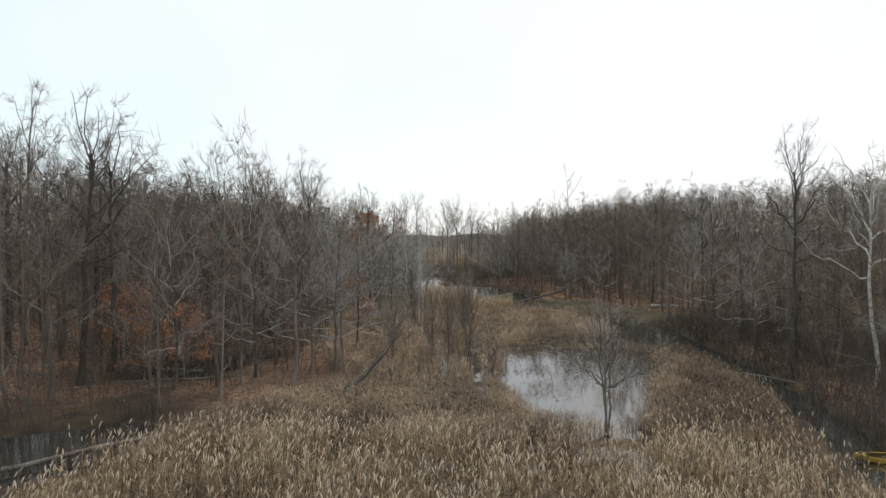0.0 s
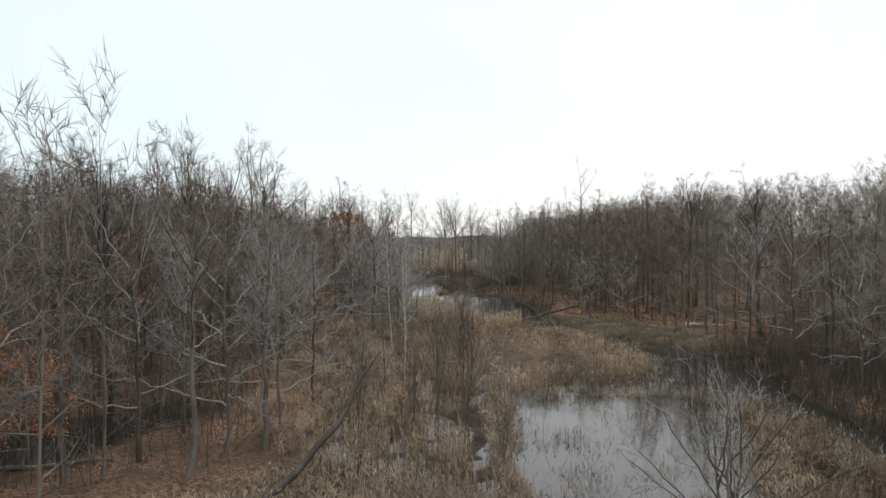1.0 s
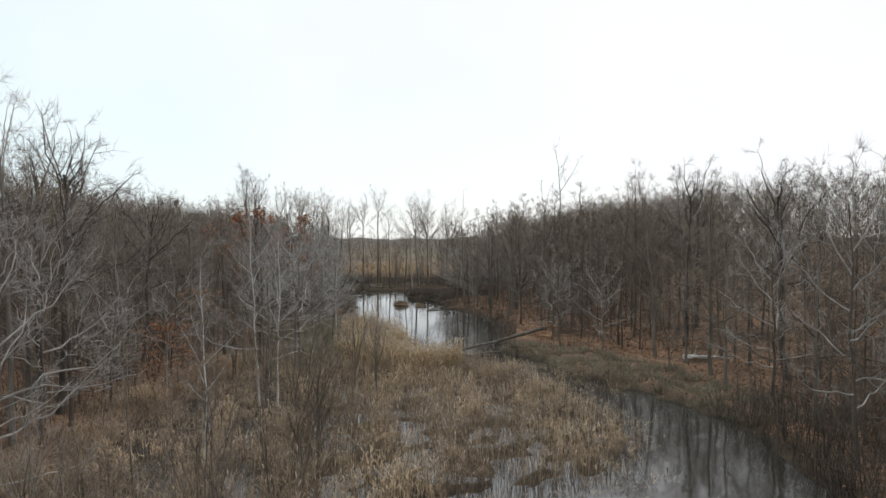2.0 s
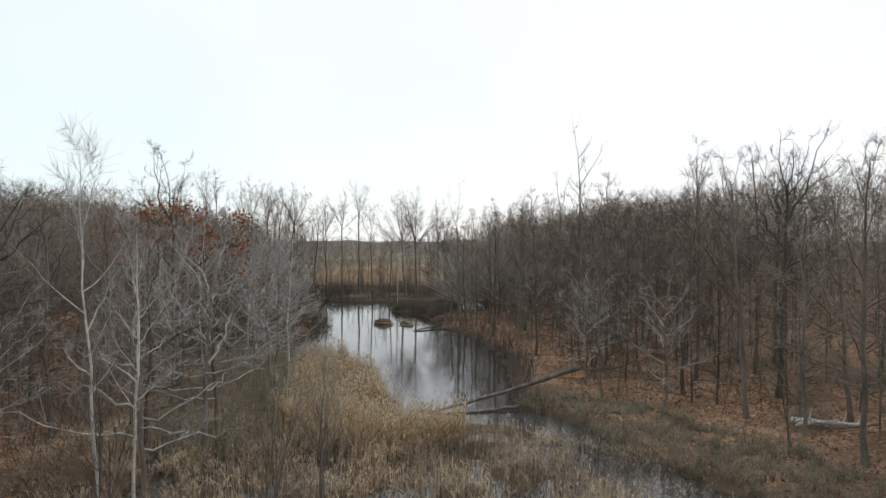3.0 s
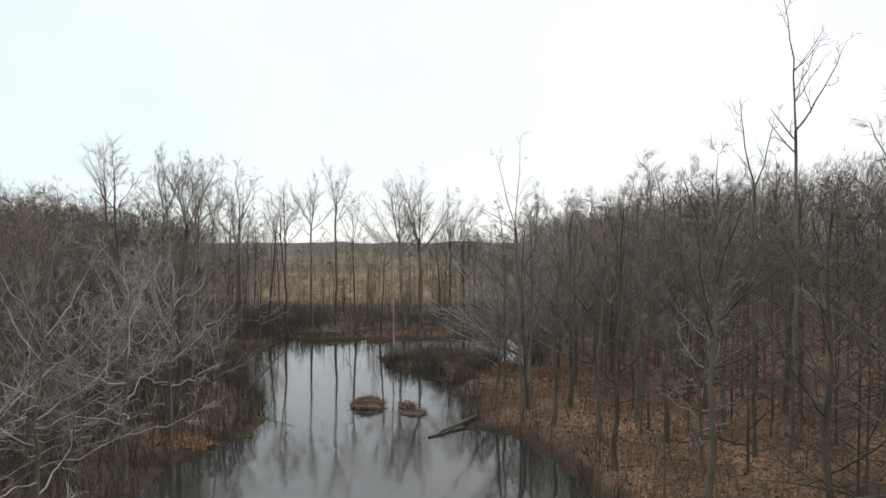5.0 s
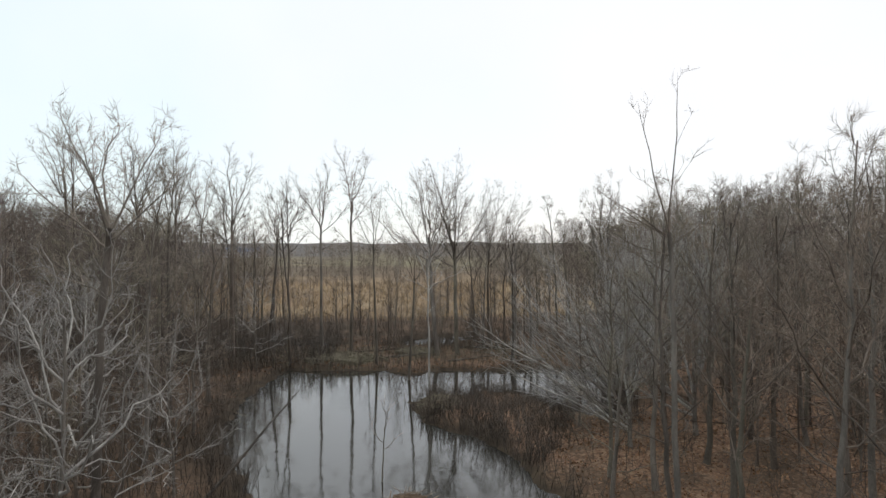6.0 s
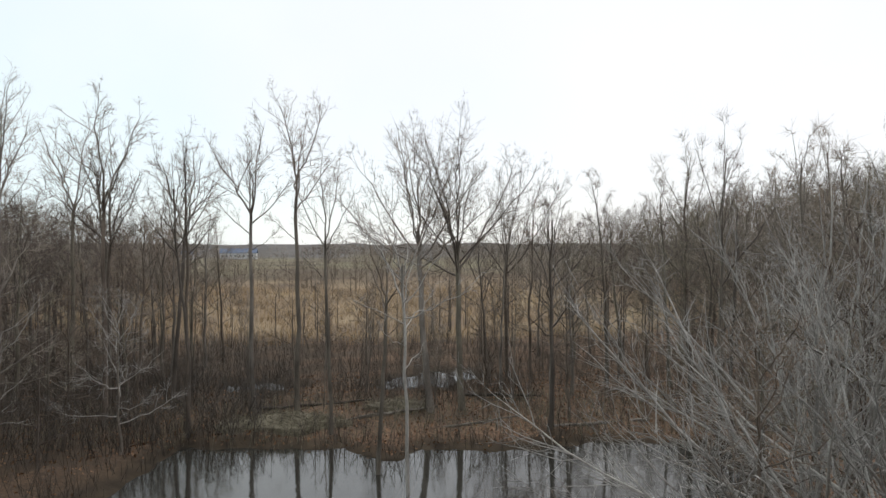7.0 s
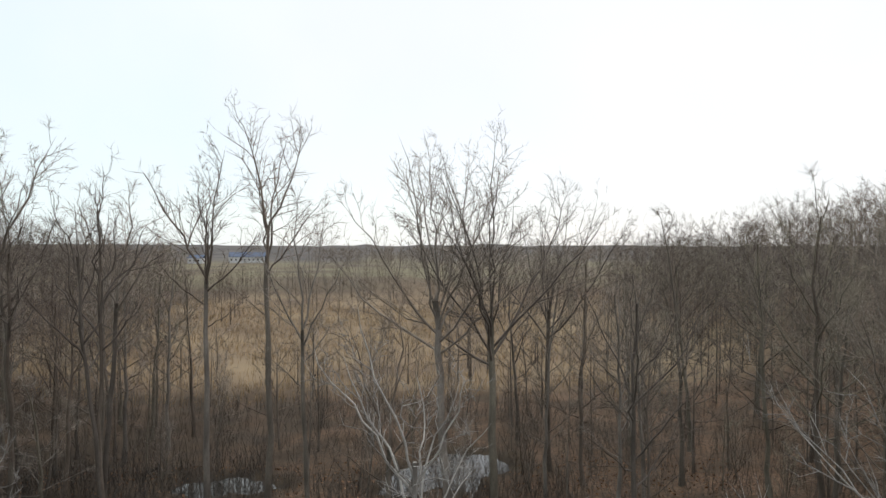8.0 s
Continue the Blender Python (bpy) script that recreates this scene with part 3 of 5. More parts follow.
def ground_at(X, Y):
    X, Y = np.asarray(X, float), np.asarray(Y, float)
    w = water_at(X, Y)
    m = step(inside(MARSH, X, Y) / 3 + 0.5)
    xl, xr = np.interp(Y, LEFT_Y, LEFT_X), np.interp(Y, RIGHT_Y, RIGHT_X)
    off = np.maximum(np.maximum(xl - X, X - xr), 0)
    rise = (6.5 + 3.5 * step((Y - 165) / 30) * (X > xr)) * step((off - 6) / 60) * step((400 - Y) / 150)
    land = 0.35 + 0.22 * ripple(X, Y, 7, 5) + 0.10 * ripple(X, Y, 2.2, 6) + rise
    bog = 0.0 + 0.16 * ripple(X, Y, 5, 8) + 0.07 * ripple(X, Y, 1.9, 9)
    far = 1.0 + 0.8 * ripple(X, Y, 400, 12) + (16.0 + 5.0 * ripple(X, Y, 500, 13) + 2.5 * ripple(X, Y, 130, 17)) * step((np.hypot(X, Y) - 880) / 420)
    h = land * (1 - m) + bog * m
    k = step((np.hypot(X - 10, Y - 120) - 160) / 300)
    h = h * (1 - k) + far * k
    h = h * step((-w) / 1.6 + 0.1)
    return np.where(w > 0, -0.8 * step(w / 2.2 + 0.06) - 0.02, h)


# ---- ground, one sheet to the horizon ----
def spaced(lo, hi, fine, reach):
    out, v, d = list(np.arange(lo, hi + 0.01, fine)), hi, fine
    while v < hi + reach:
        d *= 1.25
        v += d
        out.append(v)
    v, d, low = lo, fine, []
    while v > lo - reach:
        d *= 1.25
        v -= d
        low.append(v)
    return np.array(low[::-1] + out)


gx, gy = spaced(-45, 62, 0.8, 3500), spaced(10, 232, 0.8, 3500)
GX, GY = np.meshgrid(gx, gy)
GZ = ground_at(GX, GY)
nx, ny = len(gx), len(gy)
q = (np.arange(ny - 1)[:, None] * nx + np.arange(nx - 1)[None]).ravel()
quads = np.concatenate([np.stack([q, q + 1, q + nx + 1], 1), np.stack([q, q + nx + 1, q + nx], 1)])
ground_me = tri_mesh("ground", np.stack([GX, GY, GZ], -1).reshape(-1, 3), quads, [GROUND], smooth=True)
field = step((GY - 228) / 12) * step((420 - GY) / 80) * step((GX + 45) / 15) * step((75 - GX) / 15)
pasture = step((np.hypot(GX - 10, GY - 120) - 240) / 150) * (1 - field)
shore = np.maximum(step(inside(MARSH, GX, GY) / 3 + 0.5), step((water_at(GX, GY) + 2.4) / 2.0))
shore = np.maximum(shore, 0.5 * step((GY - 196) / 6) * step((236 - GY) / 8) * step((GX + 30) / 10) * step((36 - GX) / 10) * step(0.5 + 0.8 * ripple(GX, GY, 11, 14)))
shore = np.maximum(shore, 0.85 * step((inside(LEFTPOOL, GX, GY) + 6.5) / 4 + 0.3 * ripple(GX, GY, 4, 63)))
leafy = np.clip(0.72 - 0.42 * step((GY - 115) / 15) * step((9 - GX) / 4) + 0.28 * step((GX - 9) / 8) + 0.25 * ripple(GX, GY, 18, 15), 0.1, 1) * (1 - 0.5 * step((GY - 182) / 10))
wooded = step((np.hypot(GX, GY) - 860) / 60 + 0.8 * ripple(GX, GY, 260, 16))
for key, val in (("marsh", shore), ("field", field), ("pasture", pasture), ("leafy", leafy), ("wooded", wooded)):
    ground_me.attributes.new(key, "FLOAT", "POINT").data.foreach_set("value", val.ravel().astype(np.float32))
tagged(new("ground", ground_me), "uneven valley ground of brown leaf litter and dark peat", "ground", kind="structure")

# ---- water, one still sheet ----
wx, wy = np.array([-60, -20, 20, 60.0]), np.array([5, 60, 120, 180, 228.0])
WX, WY = np.meshgrid(wx, wy)
q = (np.arange(4)[:, None] * 4 + np.arange(3)[None]).ravel()
tagged(new("water", tri_mesh("water", np.stack([WX, WY, 0 * WX], -1).reshape(-1, 3), np.concatenate([np.stack([q, q + 1, q + 5], 1), np.stack([q, q + 5, q + 4], 1)]), [WATER])),
       "still dark pond and creek water mirroring the pale sky", "water", kind="structure")

# ---- trees ----
def tree_thing(name, label, category, group, seed, bark, twig_mat, leaf_mat=None, bough=None, **shape):
    root = tagged(new(name), label, category, group)
    trunk, crown, leaf = (limbed_tree if "limbs" in shape and isinstance(shape["limbs"], list) else forked_tree if "reach" in shape else bare_tree)(seed, **shape)
    stems = shape.get("forks", 1)
    nv, nf = len(trunk[0]) // stems, len(trunk[1]) // stems
    for k in range(stems):
        part("trunk" if stems == 1 else "stem", (trunk[0][k * nv:(k + 1) * nv], trunk[1][k * nf:(k + 1) * nf] - k * nv), bark, root)
    v, f, thick = crown
    ob = new("crown", tri_mesh("crown", v, f, [twig_mat, bough or bark], np.arange(len(f)) < thick, smooth=True))
    ob.parent = root
    if leaf:
        part("leaves", leaf, leaf_mat, root)
    return root


class Kind:
    """Builds a kind of tree at its first place, then copies it."""

    def __init__(self, *args, **kw):
        self.args, self.kw, self.first = args, kw, None

    def put(self, x, y, turn, size, wide=None):
        z = float(ground_at(x, y))
        m = Matrix.LocRotScale((x, y, z), Euler((radians(rng.normal(0, 1.5)), radians(rng.normal(0, 1.5)), radians(turn))), (wide or size, wide or size, size))
        if self.first is None:
            self.first = tree_thing(*self.args, **self.kw)
            self.first.matrix_basis = Matrix.LocRotScale(m.translation, m.to_quaternion(), None)
            self.first.scale = m.to_scale()
            self.size = m.to_scale()
            return self.first
        loc, rot, _ = m.decompose()
        ob = copy_thing(self.first, Matrix.LocRotScale(loc, rot, None))
        ob.scale = m.to_scale()
        return ob


WOODS, EDGE = "bare trees of the valley woods", "bare trees along the shore"
FOREST = "tall bare grey-brown tree with a dense twiggy crown, in leaf litter"
forest = [Kind("forest_tree", FOREST, "tree", WOODS, 100 + k, BARK, TWIG,
               height=h, girth=r, limbs=crown_limbs(110 + k, n, c, q, lo, hi), lift=.2, side=1.3, fine=6, twigs=3, twig=.0075, twig_len=.85, share=.46, slim=.22, crook=.03)
          for k, (h, r, c, n, q, lo, hi) in enumerate([(14.2, .15, .22, 15, 4.6, 74, 12), (13.2, .14, .18, 15, 4.2, 78, 14), (14.8, .16, .34, 13, 5.0, 62, 12), (12.4, .16, .38, 12, 5.4, 56, 10), (12.8, .17, .30, 13, 5.4, 64, 12), (12.2, .14, .2, 14, 4.8, 76, 14)])]
oak = [Kind("dark_oak", "stout dark bare oak with thick crooked boughs", "oak", "dark oaks above the woods", 150 + k, BARK_OAK, TWIG_OAK,
            height=h, girth=.22, limbs=crown_limbs(160 + k, 12, .5, 6.2, 76, 8, 0.6), lift=.12, crook=.05, side=1.3, fine=6, twigs=3, twig=.008, stout=1.4, twig_len=.75, slim=.4, open_=(28, 60)) for k, h in enumerate([13.5, 13])]
edge = [Kind("shore_tree", "bare grey tree with low spreading boughs over the bank", "tree", EDGE, 200 + k, BARK, w, bough=b,
             height=h, girth=r, limbs=crown_limbs(210 + k, n, c, q, 88, 22, .55), lift=.09, side=1.5, fine=5, twigs=3, twig=.0085, twig_len=.7, stout=1.0, crook=.045, slim=.25, open_=(22, 55))
        for k, (h, r, c, n, q, b, w) in enumerate([(10.5, .12, .16, 14, 4.6, BARK, TWIG), (9.4, .11, .2, 13, 4.8, BARK_PALE, TWIG_PALE), (11.2, .13, .18, 14, 4.8, BARK, TWIG), (8.6, .10, .16, 13, 4.4, BARK_PALE, TWIG_PALE)])]
sapling = [Kind("sapling", "slender bare brown sapling with upright twigs", "sapling", "saplings in the understory", 300 + k, BARK, TWIG,
                height=h, girth=r, clear=.2, spread=1.6, limbs=8, subs=3, twigs=5, rise=(55, 18), bend=0.3, twig_len=1.0, twig=0.007, forks=f)
           for k, (h, r, f) in enumerate([(8, .055, 1), (6.5, .045, 2), (5, .04, 3)])]
birch = [Kind("white_birch", "thin white-barked birch with a sparse bare crown", "birch", "pale birches", 400 + k, BIRCH, TWIG_PALE,
              height=h, girth=.09, clear=.35, spread=2.6, limbs=13, subs=5, twigs=8, rise=(52, 22), bend=0.2) for k, h in enumerate([14, 12])]
tall = [Kind("tall_tree", "very tall straight bare tree with a high forked crown", "tree", "tall trees behind the pond", 500 + k, BARK, TWIG,
             height=h, girth=.2, limbs=l, lift=.08, crook=.03, side=1.8, fine=5, twigs=3, twig=.0082, twig_len=.6, slim=.55, stout=1.15, share=.38, sway=.004)
        for k, (h, l) in enumerate([
            (16.4, [(1.0, 185, 13, 7.8), (1.0, 10, 22, 7.0), (.99, 80, 14, 6.6), (.93, 350, 38, 4.8), (.97, 265, 30, 5.6), (.8, 200, 50, 2.4), (.86, 100, 55, 2.2)]),
            (15.6, [(1.0, 175, 27, 7.6), (1.0, 15, 10, 7.4), (.98, 95, 22, 6.6), (.95, 340, 42, 5.0), (.9, 200, 48, 3.8), (.97, 255, 20, 6.4), (.82, 30, 58, 2.6)]),
            (14.6, [(1.0, 200, 10, 7.8), (1.0, 20, 24, 7.0), (.96, 120, 30, 5.8), (.94, 290, 34, 5.6), (.88, 0, 52, 3.4), (.8, 180, 55, 3.0)]),
            (14.6, [(1.0, 185, 22, 5.2), (1.0, 15, 26, 5.0), (.99, 95, 14, 5.2), (.96, 350, 48, 4.2), (.94, 200, 50, 4.4), (.97, 270, 34, 4.4), (.84, 20, 62, 2.6), (.8, 170, 64, 2.8)])])]
twin = [Kind("twin_tree", "tall bare tree with two slender stems side by side", "tree", "tall trees behind the pond", 520 + k, BARK, TWIG,
             height=17.2, girth=.15, forks=2, splay=.045, limbs=crown_limbs(525 + k, 9, .66, 5.4, 48, 6, .7), lift=.12, crook=.05, side=1.2, fine=5, twigs=2, twig=.0085, twig_len=.6, slim=.35, stout=1.1, share=.38) for k in range(1)]
broad = [Kind("broad_tree", "broad bare tree with a fan of steep limbs above the marsh", "tree", "tall trees behind the pond", 550 + k, BARK, TWIG,
              height=12.6, girth=.25, limbs=crown_limbs(560 + k, 11, .78, 9.6, 62, 5, .85), lift=.16, crook=.03, side=1.7, fine=5, twigs=3, twig=.0078, twig_len=.65, slim=.62, stout=.95, share=.33, open_=(20, 44)) for k in range(2)]
snag = [Kind("dead_tree", "tall dead tree with a few forked bare limbs", "dead tree", "standing dead trees", 580 + k, BARK, TWIG,
             height=h, girth=r, limbs=l, lift=li, crook=.02, side=1.1, fine=3, twigs=2, twig=.008, twig_len=.5, slim=.6, stout=st, share=.26, sway=.003)
        for k, (h, r, l, li, st) in enumerate([
            (17.8, .13, [(1.0, 180, 8, 6.6), (1.0, 0, 42, 4.9), (.97, 190, 55, 2.2), (.93, 170, 50, 2.0)], .30, 1.7),
            (13.6, .15, [(1.0, 188, 14, 5.2), (1.0, 5, 5, 5.6), (.99, 180, 62, 3.8), (.98, 200, 72, 3.4), (.93, 185, 76, 3.0), (.96, 10, 60, 3.0), (.88, 150, 65, 2.4)], .12, .75),
            (15.0, .13, [(1.0, 100, 8, 5.0), (1.0, 290, 25, 3.6)], .2, 1.2)])]
pale = [Kind("pale_tree", "pale grey tree with long bleached spreading boughs", "tree", EDGE, 590 + k, BIRCH, TWIG_PALE,
             height=12.5, girth=.15, limbs=crown_limbs(595 + k, 11, .5, 5.4, 74, 14, .6), lift=.12, side=1.1, fine=4, twigs=2, twig=.010, stout=1.4, crook=.055, slim=.3) for k in range(1)]
crooked = [Kind("crooked_tree", "pale grey shore tree with long crooked bleached boughs", "tree", EDGE, 597 + k, BARK, TWIG_PALE, bough=BARK_PALE,
                height=h, girth=.13, limbs=l, lift=.06, side=1.25, fine=4, twigs=3, twig=.009, twig_len=.7, stout=1.3, crook=.085, slim=.4, open_=(25, 60))
           for k, (h, l) in enumerate([(9.5, crown_limbs(598, 13, .3, 5.6, 84, 25, .6)), (8.0, crown_limbs(599, 12, .28, 5.0, 88, 30, .6))])]
fan_tree = [Kind("fan_tree", "pale grey shore tree with a fan of rising branches", "tree", EDGE, 605 + k, BARK, TWIG_PALE, bough=BARK_PALE,
                 height=7.5, girth=.15, limbs=crown_limbs(606 + k, 14, .22, 6.6, 74, 10, .8), lift=.14, side=1.4, fine=5, twigs=3, twig=.009, twig_len=.7, stout=1.0, crook=.03, slim=.4, share=.36, open_=(16, 40)) for k in range(2)]
clump = [Kind("alder_clump", "many-stemmed bare alder clump rising from the marsh", "shrub", "alder clumps", 600 + k, BARK, TWIG,
              height=h, girth=.04, clear=.3, limbs=4, reach=r, levels=2, rise=(48, 10), lift=.12, forks=f, twigs=3, twig_len=0.7)
         for k, (h, f, r) in enumerate([(5.2, 5, 1.6), (3.8, 6, 1.3), (2.8, 6, 1.0)])]
bleached = Kind("bleached_tree", "dead tree with long bleached crooked boughs by the pond", "dead tree", "bleached dead trees", 620, BARK_PALE, BARK_PALE,
                height=8, girth=.10, clear=.3, limbs=7, reach=2.9, levels=3, rise=(82, 18), lift=.05, crook=.07, twigs=1, stout=1.25, ratio=.6, kids=2)
spit_tree = Kind("spit_tree", "slender pale tree with bleached crooked upper boughs on the spit", "tree", "", 622, BARK_PALE, TWIG_PALE,
                 height=12.6, girth=.09, limbs=crown_limbs(623, 12, .76, 3.9, 72, 14, .85) + [(.70, 200, 66, 2.4), (.6, 20, 70, 2.2)], lift=.10, crook=.05, sway=.004, side=1.3, fine=4, twigs=2, twig=.008, twig_len=.5, stout=.8, slim=.55, share=.36)
willow = [Kind("shore_willow", "pale bare willow arching long thin branches over the pond", "willow", "willows over the pond", 660 + k, BARK, TWIG_PALE, bough=BARK_PALE,
               height=4.2, girth=.17, limbs=[(.25 + .05 * i, 180 + sgn * (12 + 13 * i) * .95, o, l) for i, (o, l, sgn) in enumerate(
                   [(66, 10.5, 1), (60, 11.5, -1), (54, 11, 1), (48, 12, -1), (44, 10.5, 1), (36, 11.5, -1), (30, 11, 1), (24, 10.5, -1), (18, 11, 1), (34, 9.5, -1), (28, 9, 1), (12, 11, -1), (40, 8.5, 1), (20, 10, -1)])],
               lift=.07, crook=.018, side=1.4, fine=4, twigs=2, twig=.009, twig_len=.8, stout=.95, slim=.7, share=.34, open_=(12, 34)) for k in range(2)]
drowned = Kind("drowned_sapling", "small dead sapling standing in the pond", "dead tree", "", 625, BARK, TWIG,
               height=4.6, girth=.05, clear=.5, limbs=5, reach=1.1, levels=1, rise=(50, 12), lift=.1, crook=.05, twigs=2, stout=1.3, lean=.06)
marsh_tree = Kind("marsh_tree", "small three-stemmed bare tree standing in the slough", "tree", "", 630, BARK, TWIG_PALE,
                  height=5.4, girth=.075, forks=3, splay=.13, limbs=crown_limbs(631, 7, .4, 3.2, 64, 18, .8), lift=.2, crook=.03, side=1.5, fine=4, twigs=2, twig=.007, twig_len=.6, stout=1.0, slim=.35)
red_oak = Kind("red_oak", "bare-topped oak still holding red-brown leaves", "oak", "oaks in leaf", 640, BARK_OAK, TWIG_OAK, LEAF_RED,
               height=11.4, girth=.2, limbs=crown_limbs(641, 14, .42, 6.4, 80, 12, .8), lift=.14, side=1.4, fine=5, twigs=3, twig=.010, twig_len=.65, stout=1.2, crook=.035, slim=.5, sway=.005, leaves=2000, leaf_band=(0.38, 0.74), leaf_size=.14)
beech = [Kind("young_beech", "young beech holding its dry orange leaves", "beech", "young beeches in leaf", 650 + k, BARK_PALE, TWIG, LEAF_ORANGE,
              height=6.5, girth=.06, clear=.12, spread=2.4, limbs=14, subs=5, twigs=6, rise=(75, 30), bend=0.1, leaves=n, leaf_band=(0.05, 0.95)) for k, n in enumerate([1700, 900])]

PATH_XY = np.array([e[:2] for _, e, _, _ in PATH])


def clear_of_path(x, y, gap):
    a, b = PATH_XY[:-1], PATH_XY[1:]
    d = b - a
    s = np.clip(((np.array([x, y]) - a) * d).sum(1) / np.maximum((d * d).sum(1), 1e-9), 0, 1)
    return np.hypot(*(a + s[:, None] * d - [x, y]).T).min() > gap


def scatter(n, x0, x1, y0, y1, gap, taken, ok, tries=40):
    out = []
    for _ in range(n * tries):
        if len(out) >= n:
            break
        x, y = rng.uniform(x0, x1), rng.uniform(y0, y1)
        if ok(x, y) and all((x - a) ** 2 + (y - b) ** 2 > gap * gap for a, b in taken):
            out.append((x, y))
            taken.append((x, y))
    return out


def dry(x, y, margin):
    return water_at(np.array(x), np.array(y)) < -margin


taken = []
